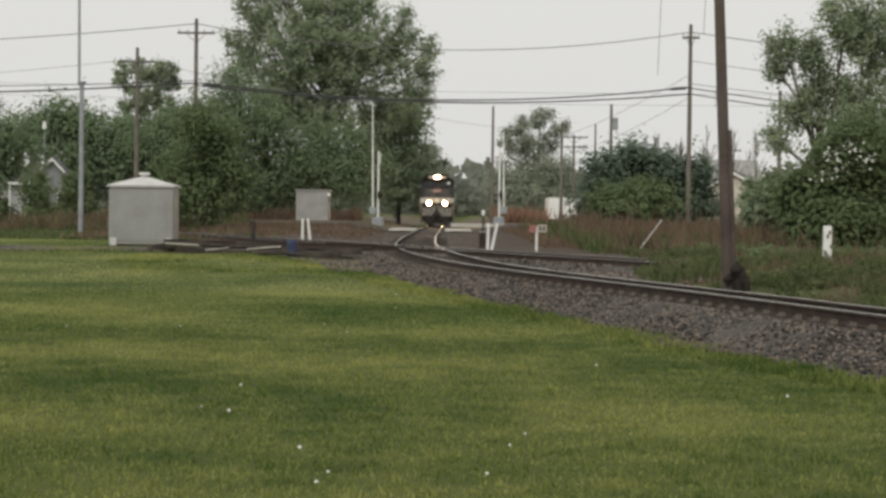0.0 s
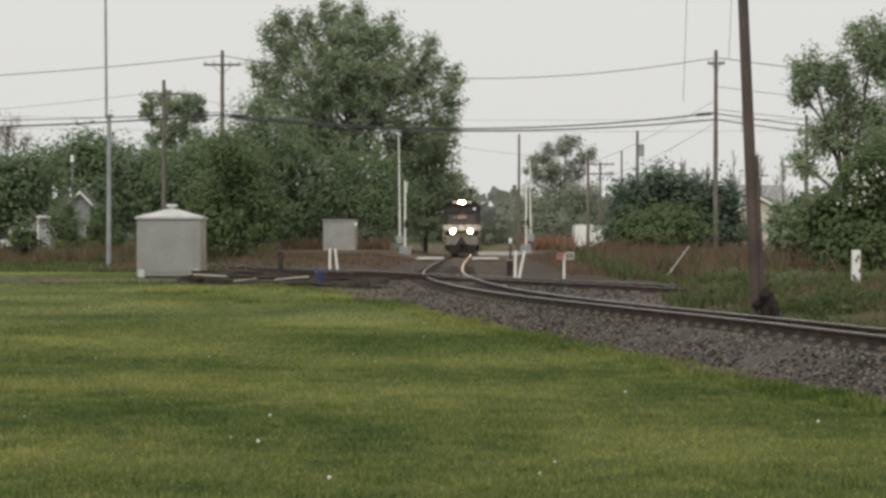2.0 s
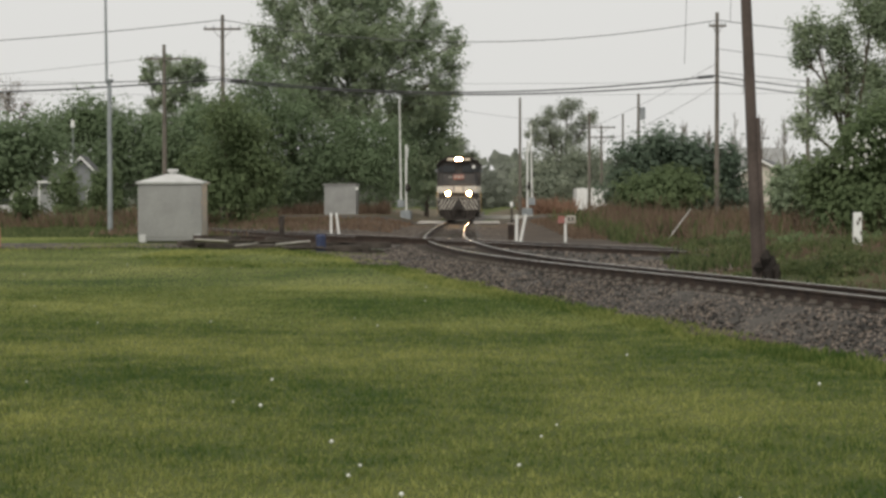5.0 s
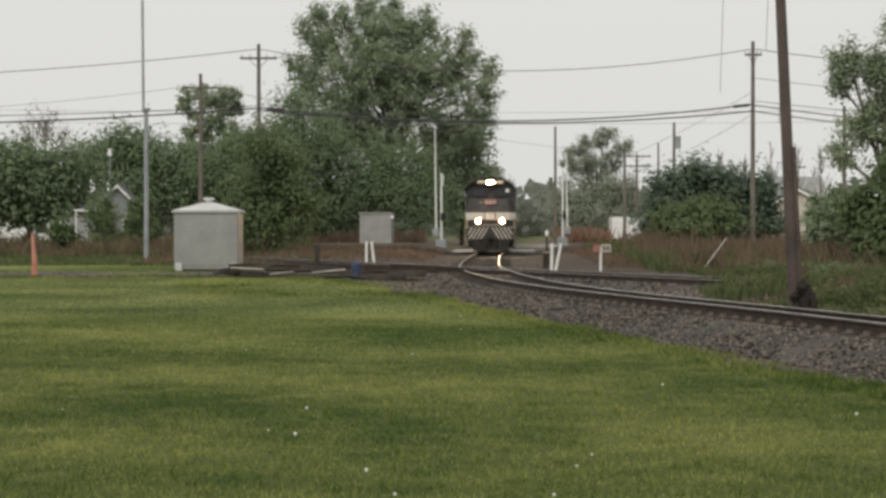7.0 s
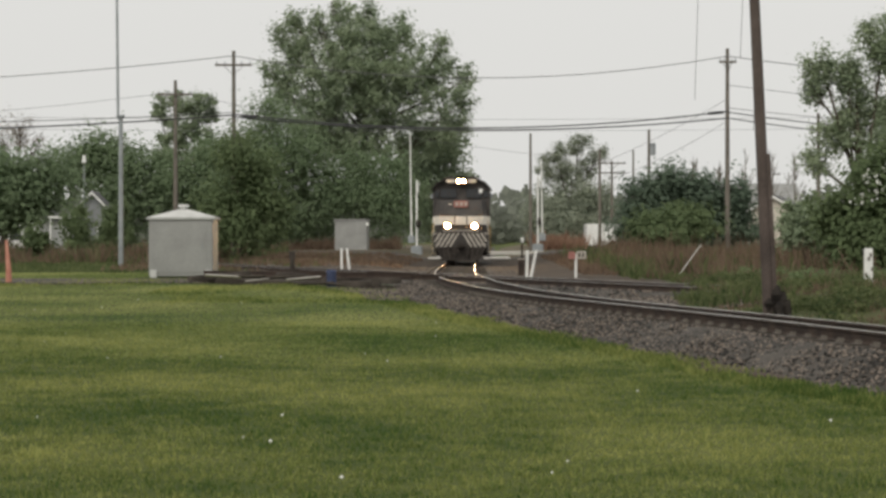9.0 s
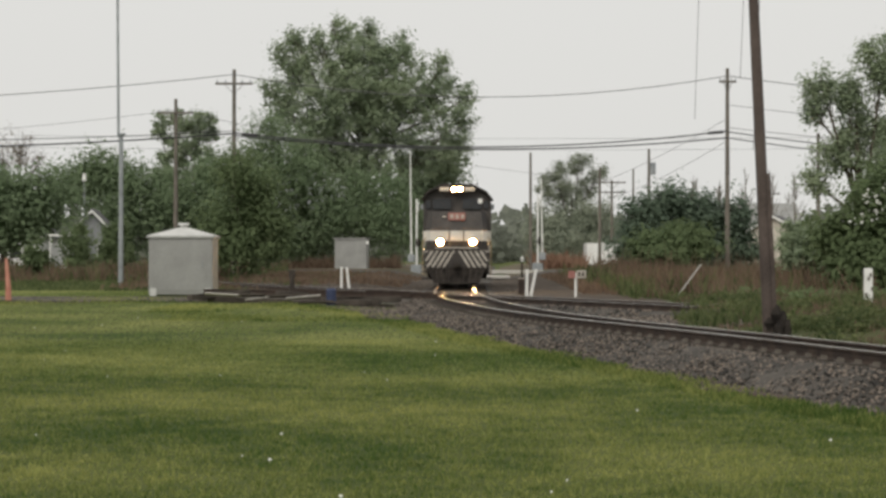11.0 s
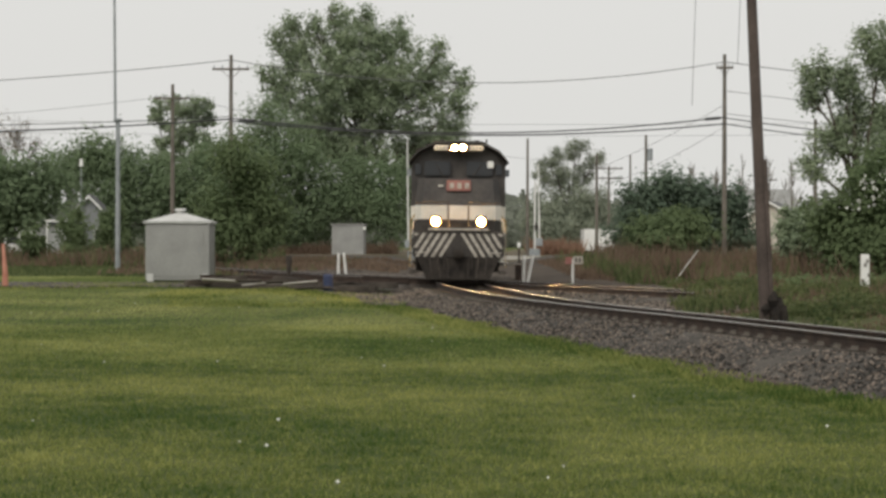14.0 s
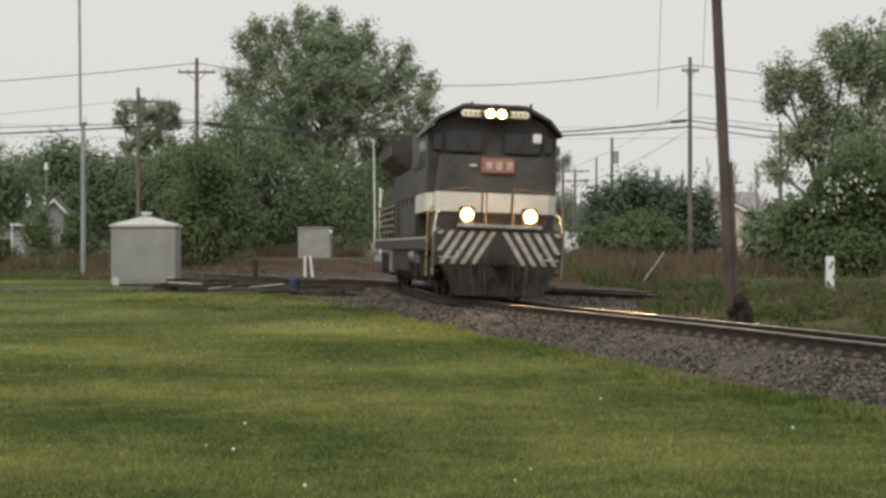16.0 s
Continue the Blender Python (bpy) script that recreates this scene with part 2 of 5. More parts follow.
def ground_z(x, y):
    z = -0.43 + 0.27 * smooth(30, 62, y) + 0.16 * smooth(66, 95, y) + 0.36 * smooth(100, 138, y)
    if y < 64:
        right = smooth(0.5, 2.0, x - line_x(y))
        z += 0.30 * right * (1 - smooth(45, 64, y))
    near = 1 - smooth(2.2, 6.0, abs(x - line_x(y)))
    if y > 60:
        z = z * (1 - near) + (-0.25) * near
    else:
        z = min(z, z * (1 - near) - 0.36 * near)
    z -= 0.12 * (1 - smooth(1.5, 4, abs(x - cross_x(y)) * 0.91)) * smooth(40, 50, y) * (1 - smooth(150, 180, y))
    return z + 0.03 * math.sin(x * 0.35 + 1) * math.sin(y * 0.21)


# ---- ground ----
def build_ground():
    ys = [-60 + 2.0 * i for i in range(10)] + list(np.arange(-40, 140, 1.0)) + list(np.arange(140, 240, 5.0)) + [250, 300, 400, 600, 900, 1400, 2200, 3500]
    xs = [-2500, -1200, -600, -300, -150, -90, -60] + list(np.arange(-45, 46, 1.0)) + [60, 90, 150, 300, 600, 1200, 2500]
    verts = [(x, y, ground_z(x, y)) for y in ys for x in xs]
    n = len(xs)
    faces = [(j * n + i, j * n + i + 1, (j + 1) * n + i + 1, (j + 1) * n + i) for j in range(len(ys) - 1) for i in range(n - 1)]
    g = raw("ground", verts, faces, "grass")
    for p in g.data.polygons:
        p.use_smooth = True
    tagged(g, "mown green lawn with yellowish dry patches and rough verges", "lawn", kind="structure")


def sheet(name, material, pts_left, pts_right, lift, label, category, steps=1):
    """A strip of ground covering between two edges, laid a little above the ground."""
    def finer(pts):
        out = []
        for (xa, ya), (xb, yb) in zip(pts, pts[1:]):
            out += [(xa + (xb - xa) * i / 8, ya + (yb - ya) * i / 8) for i in range(8)]
        return out + [pts[-1]]
    pts_left, pts_right = finer(pts_left), finer(pts_right)
    verts, faces = [], []
    for (xa, ya), (xb, yb) in zip(pts_left, pts_right):
        for k in range(25):
            t = k / 24
            x, y = xa + (xb - xa) * t, ya + (yb - ya) * t
            verts.append((x, y, ground_z(x, y) + lift + 0.02 + (0 if 0 < k < 24 else -0.03)))
    for j in range(len(pts_left) - 1):
        for k in range(24):
            faces.append((j * 25 + k, j * 25 + k + 1, (j + 1) * 25 + k + 1, (j + 1) * 25 + k))
    ob = raw(name, verts, faces, material)
    for p in ob.data.polygons:
        p.use_smooth = True
    return tagged(ob, label, category, kind="structure")


def bed_z(u, y, half_top, half_foot, top, foot, bend):
    """Height of a ballast bed at u metres from the track's middle."""
    a = abs(u)
    z = top - (0.045 if a < 1.32 else 0) if a <= half_top else top + (foot - top) * min(1.2, (a - half_top) / (half_foot - half_top))
    lean = cant(y) * max(-1, min(1, u / 1.5)) * (1 if a <= half_top else max(0, 1 - (a - half_top) / (half_foot - half_top)))
    return z - (lean if bend else 0)


def build_bed(name, fx, y0, y1, step, half_top, half_foot, label, top=-0.13, foot=-0.5):
    """A ballast bed: flat crown and sloping shoulders along a track."""
    verts, faces, rng = [], [], random.Random(3)
    prof = [(-half_foot, foot), (-(half_top + half_foot) / 2, (top + foot) / 2), (-half_top, top), (0, top - 0.02), (half_top, top), ((half_top + half_foot) / 2, (top + foot) / 2), (half_foot, foot)]
    ys = list(np.arange(y0, y1, step))
    for y in ys:
        dx = fx(y + 0.5) - fx(y - 0.5)
        n = Vector((1, -dx, 0)).normalized()
        for u, z in prof:
            p = Vector((fx(y), y, 0)) + n * (u + rng.uniform(-0.06, 0.06))
            verts.append((p.x, p.y, bed_z(u, y, half_top, half_foot, top, foot, fx is line_x) + rng.uniform(-0.02, 0.02)))
    k = len(prof)
    for j in range(len(ys) - 1):
        for i in range(k - 1):
            faces.append((j * k + i, j * k + i + 1, (j + 1) * k + i + 1, (j + 1) * k + i))
    ob = raw(name, verts, faces, "dark_gravel")
    return tagged(ob, label, "ballast", kind="structure")


RAIL = [(-0.036, 0.0), (0.036, 0.0), (0.036, -0.035), (0.01, -0.05), (0.01, -0.145), (0.07, -0.16), (0.07, -0.172), (-0.07, -0.172), (-0.07, -0.16), (-0.01, -0.145), (-0.01, -0.05), (-0.036, -0.035)]


def rail(parent, fx, side, y0, y1, step, lift=0.0):
    """One rail: rusty web and foot, polished head on top."""
    ys = list(np.arange(y0, y1 + 0.01, step))
    verts, faces, head, hf = [], [], [], []
    for y in ys:
        dx = fx(y + 0.5) - fx(y - 0.5)
        n = Vector((1, -dx, 0)).normalized()
        lean = cant(y) if fx is line_x else 0
        c = Vector((fx(y), y, lift)) + n * side * 0.755 - Vector((0, 0, lean * side * 0.5))
        verts += [c + n * u + Vector((0, 0, z)) for u, z in RAIL]
        head += [c + n * u + Vector((0, 0, z)) for u, z in ((-0.024, -0.001), (-0.02, 0.004), (0.02, 0.004), (0.024, -0.001))]
    k = len(RAIL)
    for j in range(len(ys) - 1):
        for i in range(k):
            i2 = (i + 1) % k
            faces.append((j * k + i, j * k + i2, (j + 1) * k + i2, (j + 1) * k + i))
        for i in range(3):
            hf.append((j * 4 + i, j * 4 + i + 1, (j + 1) * 4 + i + 1, (j + 1) * 4 + i))
    web = raw("rail", verts, faces, "railrust")
    web.parent = parent
    top = raw("rail_head", head, hf, "railtop")
    top.parent = web
    top["label"] = "polished running surface"
    return web


def build_track(name, fx, y0, y1, label, tie_y, lift=0.0):
    tr = thing(name, 0, 0, 0, label=label, category="railway track", kind="structure")
    for side in (-1, 1):
        rail(tr, fx, side, y0, y1, 1.0, lift)
    bm = bmesh.new()
    box(bm, -1.3, 1.3, -0.11, 0.11, -0.34, -0.176, 0.012)
    me = mesh_of("sleeper", bm, "tie")
    bm = bmesh.new()
    box(bm, -0.16, 0.16, -0.08, 0.08, -0.006, 0.008)
    for x in (-0.1, 0.1):
        for y in (-0.05, 0.05):
            box(bm, x - 0.018, x + 0.018, y - 0.018, y + 0.018, 0.01, 0.05)
    plate = mesh_of("tie_plate", bm, "pole_grey")
    rng = random.Random(5)
    for y in tie_y:
        dx = fx(y + 0.5) - fx(y - 0.5)
        t = new("sleeper", me)
        t.parent = tr
        lean = cant(y) if fx is line_x else 0
        if fx is line_x and y < 46:
            for side in (-1, 1):
                pl = new("tie_plate", plate)
                pl.parent = tr
                pl.matrix_local = pose(fx(y) + side * 0.755, y, lift - 0.172 - side * cant(y) * 0.5, 0, math.degrees(math.atan2(cant(y), 1.5)), -math.degrees(math.atan(dx)))
        t.matrix_local = pose(fx(y), y, lift + rng.uniform(-0.012, 0.012), 0, math.degrees(math.atan2(lean, 1.5)), -math.degrees(math.atan(dx)) + rng.uniform(-1.5, 1.5))
    return tr


def build_stones(y0, y1, count, seed, fx, spread, size, bed):
    """Loose ballast stones over the bed: rough little lumps."""
    rng = np.random.default_rng(seed)
    base = np.array([(1, 0, 0), (-1, 0, 0), (0, 1, 0), (0, -1, 0), (0, 0, 1), (0, 0, -1)], float)
    tri = np.array([(0, 2, 4), (2, 1, 4), (1, 3, 4), (3, 0, 4), (2, 0, 5), (1, 2, 5), (3, 1, 5), (0, 3, 5)])
    verts, faces = [], []
    for i in range(count):
        y = y0 + (y1 - y0) * rng.random() ** 1.35
        u = rng.uniform(-spread, spread)
        dx = fx(y + 0.5) - fx(y - 0.5)
        n = Vector((1, -dx, 0)).normalized()
        if bed:
            z = bed_z(u, y, *bed, fx is line_x)
        else:
            z = ground_z(fx(y) + n.x * u, y + n.y * u) + 0.03
        s = size * rng.uniform(0.5, 1.3)
        a = rng.uniform(0, 6.28)
        r = np.array([[math.cos(a), -math.sin(a), 0], [math.sin(a), math.cos(a), 0], [0, 0, 1]])
        p = (base * (s * rng.uniform(0.7, 1.3, (6, 1))) * np.array([1, 0.8, 0.7])) @ r.T + np.array([fx(y) + n.x * u, y + n.y * u, z + s * 0.2])
        faces.append(tri + len(verts) * 6)
        verts.append(p)
    ob = raw("ballast_stones", np.concatenate(verts), np.concatenate(faces), "stone")
    return tagged(ob, "loose grey and brown crushed ballast stones beside the rails", "ballast stones", kind="stuff")


def build_blades(name, material, label, category, places, height, width, seed, drift=0.0):
    """Upright blades: places is an array (count, 2); each blade a bent tapering quad."""
    rng = np.random.default_rng(seed)
    n = len(places)
    z = np.array([ground_z(x, y) for x, y in places])
    a = rng.uniform(0, 6.28, n)
    h = height * rng.uniform(0.5, 1.3, n)
    if drift:
        px, py = places[:, 0], places[:, 1]
        h *= 1 + drift * np.sin(px * 0.9 + 1.3 * np.sin(py * 0.5)) * np.sin(py * 0.55 + px * 0.23) + drift * 0.5 * np.sin(px * 3.1 + py)
    w = width * rng.uniform(0.6, 1.3, n)
    side = np.stack([np.cos(a), np.sin(a), 0 * a], 1)
    b = rng.uniform(0, 6.28, n)
    lean = np.stack([np.cos(b), np.sin(b), 0 * b], 1) * (h * rng.uniform(0.1, 0.7, n))[:, None]
    base = np.stack([places[:, 0], places[:, 1], z - 0.01], 1)
    top = base + lean + np.stack([0 * h, 0 * h, h], 1)
    v = np.stack([base - side * w[:, None], base + side * w[:, None], top + side * w[:, None] * 0.25, top - side * w[:, None] * 0.25], 1)
    return tagged(quads(name, v, material), label, category, kind="stuff")


# ---- trees ----
def build_tree(name, d, lobes, material, leaves, leaf, label, category="tree", trunk=0.3, depth=1.0, seed=1, gap=0.25, x0=None, twig_count=7, spread=0.28):
    """Trunk, limbs to every lobe of the crown, and clumped leaves with gaps between."""
    rng = np.random.default_rng(seed)
    cx = x0 if x0 is not None else sum(l[0] for l in lobes) / len(lobes)
    z0 = ground_z(cx, d)
    tree = thing(name, cx, d, z0 - 0.05, label=label, category=category)
    bm = bmesh.new()
    top = max(l[1] for l in lobes) - z0
    fork = top * 0.35
    path_tube(bm, [(0, 0, 0), (0.1, 0, fork), (0, 0, top * 0.75)], [trunk, trunk * 0.75, trunk * 0.2], 9)
    part("trunk", bm, "bark", tree)
    vol = np.array([l[2] * l[3] for l in lobes])
    puff = 0.9 * min(2.2, float(np.median([min(l[2], l[3]) for l in lobes])))
    pts, faces_to, twigs = [], [], bmesh.new()
    for i, (x, z, rx, rz) in enumerate(lobes):
        ry = max(rx, rz) * depth
        yo = rng.uniform(-0.5, 0.5) * ry
        bm = bmesh.new()
        end = Vector((x - cx, yo, z - z0))
        start = Vector((0.05, 0, min(end.z * 0.7, fork * rng.uniform(0.7, 1.6))))
        mid = (start + end) / 2 + Vector((rng.uniform(-0.3, 0.3), 0, -0.1 * rz))
        path_tube(bm, [start, mid, end], [trunk * 0.38, trunk * 0.24, trunk * 0.06], 6)
        for k in range(twig_count):
            q = end + Vector((rng.uniform(-0.9, 0.9) * rx, rng.uniform(-0.8, 0.8) * ry, rng.uniform(-0.5, 0.95) * rz))
            tube(twigs, mid.lerp(end, rng.uniform(0.2, 1)), q, trunk * 0.09, trunk * 0.03, 5)
        part("limb", bm, "bark", tree)
        n = int(leaves * vol[i] / vol.sum())
        clumps = max(8, n // 30)
        c = rng.normal(size=(clumps, 3))
        c /= np.linalg.norm(c, axis=1)[:, None]
        c *= (rng.random((clumps, 1)) ** 0.45) * rng.uniform(0.75, 1.26, (clumps, 1))
        c = c * np.array([rx, ry, rz]) + np.array([x - cx, yo, z - z0])
        c = c[rng.random(clumps) > gap]
        per = max(1, n // max(1, len(c)))
        # each clump is a spray drawn out along its branch
        way = c - np.array([0.0, 0.0, fork])
        way /= np.linalg.norm(way, axis=1)[:, None] + 1e-6
        girth = spread * puff * rng.uniform(0.55, 1.25, (len(c), 1, 1))
        o = rng.normal(size=(len(c), per, 3)) * girth * np.array([1, 1, 0.75])
        o += way[:, None, :] * (rng.normal(size=(len(c), per, 1)) * girth * 0.6)
        pts.append((c[:, None, :] + o).reshape(-1, 3))
        face = o / (np.linalg.norm(o, axis=2)[:, :, None] + 1e-6) + way[:, None, :] * 0.6
        faces_to.append(face.reshape(-1, 3))
    tagged(part("branchwork", twigs, "bark", tree), kind="stuff")
    p, out = np.concatenate(pts), np.concatenate(faces_to)
    above = p[:, 2] > 0.05
    p, out = p[above], out[above]
    n = len(p)
    nrm = out + rng.normal(size=(n, 3)) * 0.55 + np.array([0, 0, 0.55])
    nrm /= np.linalg.norm(nrm, axis=1)[:, None]
    u = np.cross(nrm, rng.normal(size=(n, 3)))
    u /= np.linalg.norm(u, axis=1)[:, None]
    w = np.cross(nrm, u)
    s = leaf * rng.uniform(0.6, 1.35, (n, 1))
    u, w = u * s * 0.62, w * s * 0.36
    v = np.stack([p - u, p + w, p + u, p - w], 1)
    crown = quads("crown", v, material)
    crown.parent = tree
    return tree


LOOK = {
    "cottonwood": ("leaf_mid", 31000, 0.29, "tall broad cottonwood with ragged grey-green crown beside the line", 0.42, 0.26),
    "mulberry": ("leaf_dark", 20000, 0.29, "dense dark green mulberry thicket reaching to the ground", 0.3, 0.08),
    "sumac": ("leaf_light", 7000, 0.24, "dense green sumac thicket hiding the foot of a pole", 0.12, 0.05),
    "boxelder": ("leaf_mid", 6000, 0.42, "slender green tree at the edge of the track", 0.25, 0.15),
    "far_ash": ("leaf_far_hazed", 3000, 0.6, "far hazy tree beside the railway", 0.25, 0.15),
    "catalpa": ("leaf_mid", 5200, 0.3, "open-crowned tree with sky between its branches", 0.25, 0.58),
    "hackberry": ("leaf_dark", 19000, 0.31, "row of dense green trees behind the houses", 0.3, 0.08),
    "maple": ("leaf_dark", 9000, 0.32, "dark round-headed maple in front of a house", 0.3, 0.06),
    "thin_tree": ("leaf_bud", 420, 0.17, "thin tree with sparse pale buds", 0.16, 0.45),
    "garden_bush": ("leaf_light", 3500, 0.22, "upright light green garden bush", 0.08, 0.1),
    "elm": ("leaf_far_hazed", 5200, 0.24, "hazy grey-green elm beyond the road", 0.35, 0.45),
    "elm_thicket": ("leaf_far_hazed", 7000, 0.36, "hazy grey-green thicket round an elm", 0.15, 0.06),
    "juniper": ("leaf_blue", 12000, 0.30, "wide dark blue-green juniper thicket", 0.2, 0.08),
    "willow_shrub": ("leaf_light", 5000, 0.24, "rounded light green willow shrub", 0.08, 0.06),
    "oak": ("leaf_mid", 15000, 0.17, "oak with dark branches and gaps of sky in its crown", 0.28, 0.42),
    "lilac_bush": ("leaf_light", 12000, 0.19, "large spreading light green lilac bush", 0.1, 0.08),
    "dogwood_shrub": ("leaf_mid", 3500, 0.2, "small green shrub among weeds", 0.06, 0.1),
}


# ---- poles and wires ----
def wire(parent, a, b, sag, r, material, name="wire"):
    a, b = Vector(a), Vector(b)
    bm = bmesh.new()
    pts = [a.lerp(b, i / 14) - Vector((0, 0, sag * 4 * (i / 14) * (1 - i / 14))) for i in range(15)]
    path_tube(bm, pts, [r] * len(pts), 6)
    return part(name, bm, material, parent)


def build_pole(x, y, top, label, arms=(), r=0.15, lean=0.0, material="pole_grey", arm_half=1.1, insulators=True, name="utility_pole"):
    z0 = ground_z(x, y)
    p = thing(name, x, y, z0 - 0.1, label=label, category="utility pole")
    h = top - z0 + 0.1
    bm = bmesh.new()
    tube(bm, (0, 0, 0), (lean * h * 0.5, 0, h * 0.5), r, r * 0.88, 12)
    tube(bm, (lean * h * 0.5, 0, h * 0.5), (lean * h, 0, h), r * 0.88, r * 0.68, 12)
    part("shaft", bm, material, p, smooth=False)
    for az in arms:
        bm = bmesh.new()
        box(bm, -arm_half, arm_half, -0.2, -0.08, az - z0 - 0.06, az - z0 + 0.06, 0.01)
        for s in (-1, 1):
            tube(bm, (s * arm_half * 0.55, -0.14, az - z0), (0, -0.12, az - z0 - 0.6), 0.02, 0.02, 5)
        arm = part("crossarm", bm, "pole_grey", p)
        if insulators:
            for u in (-0.9, -0.45, 0.45, 0.9):
                bm = bmesh.new()
                tube(bm, (u * arm_half, -0.14, az - z0 + 0.05), (u * arm_half, -0.14, az - z0 + 0.22), 0.05, 0.03, 6)
                part("insulator", bm, "steel", arm)
    return p


# ---- trackside things ----
def build_relay_cabinet():
    c = thing("signal_cabinet", -10.83, 65.4, -0.17, 1.5, label="silver-painted metal signal cabinet with hipped roof and vent", category="signal cabinet")
    bm = bmesh.new()
    box(bm, -1.16, 1.16, 0, 1.7, 0.06, 2.12, 0.025)
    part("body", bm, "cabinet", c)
    bm = bmesh.new()
    box(bm, -1.24, 1.24, -0.08, 1.78, 2.12, 2.2, 0.02)
    v = [bm.verts.new(p) for p in ((-1.24, -0.08, 2.2), (1.24, -0.08, 2.2), (1.24, 1.78, 2.2), (-1.24, 1.78, 2.2), (-0.2, 0.75, 2.5), (0.2, 0.75, 2.5), (0.2, 0.95, 2.5), (-0.2, 0.95, 2.5))]
    for f in ((0, 1, 5, 4), (1, 2, 6, 5), (2, 3, 7, 6), (3, 0, 4, 7), (4, 5, 6, 7)):
        bm.faces.new([v[i] for i in f])
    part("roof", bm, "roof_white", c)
    bm = bmesh.new()
    tube(bm, (0, 0.85, 2.44), (0, 0.85, 2.6), 0.15, 0.15, 14)
    tube(bm, (0, 0.85, 2.6), (0, 0.85, 2.68), 0.23, 0.17, 14)
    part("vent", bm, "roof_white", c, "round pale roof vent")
    for s in (-1, 1):
        bm = bmesh.new()
        box(bm, s * 0.98 - 0.12, s * 0.98 + 0.12, -0.06, 0.1, 0, 0.3, 0.02)
        part("foot", bm, "roof_white", c)
    bm = bmesh.new()
    box(bm, -0.93, 0.93, -0.02, 0.02, 0.2, 2.0, 0.008)
    d = part("door", bm, "cabinet", c)
    bm = bmesh.new()
    tube(bm, (0.8, -0.05, 1.05), (0.8, -0.05, 1.25), 0.015, 0.015, 6)
    part("handle", bm, "steel", d)


def build_crossing_box():
    c = thing("crossing_bungalow", -9.97, 140, 0.36, -2, label="plain metal equipment bungalow beside the road crossing, its shade put into the grey", category="equipment box")
    # body colour includes the shade it stands in
    bm = bmesh.new()
    box(bm, -1.24, 1.24, 0, 2.0, 0, 2.32, 0.03)
    part("body", bm, "grey_cabinet", c)
    bm = bmesh.new()
    box(bm, -1.32, 1.32, -0.08, 2.08, 2.32, 2.44, 0.02)
    part("roof", bm, "cabinet", c)
    bm = bmesh.new()
    box(bm, 1.2, 1.42, -0.16, 0.0, 1.95, 2.2, 0.02)
    part("lamp_housing", bm, "white", c)


def build_post(name, x, y, h, r, material, label, category, lean=(0, 0), square=False):
    z = ground_z(x, y)
    p = thing(name, x, y, z - 0.05, label=label, category=category)
    bm = bmesh.new()
    if square:
        box(bm, -r, r, -r * 0.6, r * 0.6, 0, h, 0.015)
    else:
        tube(bm, (0, 0, 0), (lean[0], lean[1], h), r, r * 0.9, 10)
    part("shaft", bm, material, p)
    return p


def build_gate(x, y, mast_top, arm_top, arm_dx, label):
    z = ground_z(x, y)
    g = thing("crossing_gate", x, y, z - 0.05, 84, label=label, category="crossing gate")
    h = mast_top - z
    bm = bmesh.new()
    box(bm, -0.4, 0.4, -0.4, 0.4, 0, 0.7, 0.05)
    part("base", bm, "steel", g)
    bm = bmesh.new()
    tube(bm, (0, 0, 0.5), (0, 0, h), 0.08, 0.07, 10)
    part("mast", bm, "white", g)
    bm = bmesh.new()
    box(bm, -0.75, 0.75, -0.05, 0.05, 2.35, 2.45, 0.02)
    lamp_bar = part("lamp_bar", bm, "steel", g)
    for s in (-1, 1):
        bm = bmesh.new()
        tube(bm, (s * 0.6, -0.16, 2.4), (s * 0.6, -0.08, 2.4), 0.3, 0.3, 14)
        part("backplate", bm, "dark", lamp_bar)
        bm = bmesh.new()
        tube(bm, (s * 0.6, -0.26, 2.4), (s * 0.6, -0.16, 2.4), 0.13, 0.1, 12)
        part("lens", bm, "dark", lamp_bar)
    for a in (38, -38):
        bm = bmesh.new()
        box(bm, -0.6, 0.6, -0.02, 0.02, -0.11, 0.11, 0.01)
        bmesh.ops.transform(bm, matrix=pose(0, -0.12 + 0.03 * (a > 0), h - 0.55, 0, a, 0), verts=bm.verts[:])
        part("crossbuck_board", bm, "white", g)
    bm = bmesh.new()
    box(bm, -0.2, 0.2, -arm_dx - 0.25, -arm_dx + 0.25, 0.9, 1.5, 0.04)
    mech = part("gate_mechanism", bm, "steel", g)
    bm = bmesh.new()
    tube(bm, (0, -arm_dx, 1.4), (0, -arm_dx + 0.1, arm_top - z), 0.075, 0.045, 8)
    part("gate_arm", bm, "white", mech, "raised white gate arm")
    return g


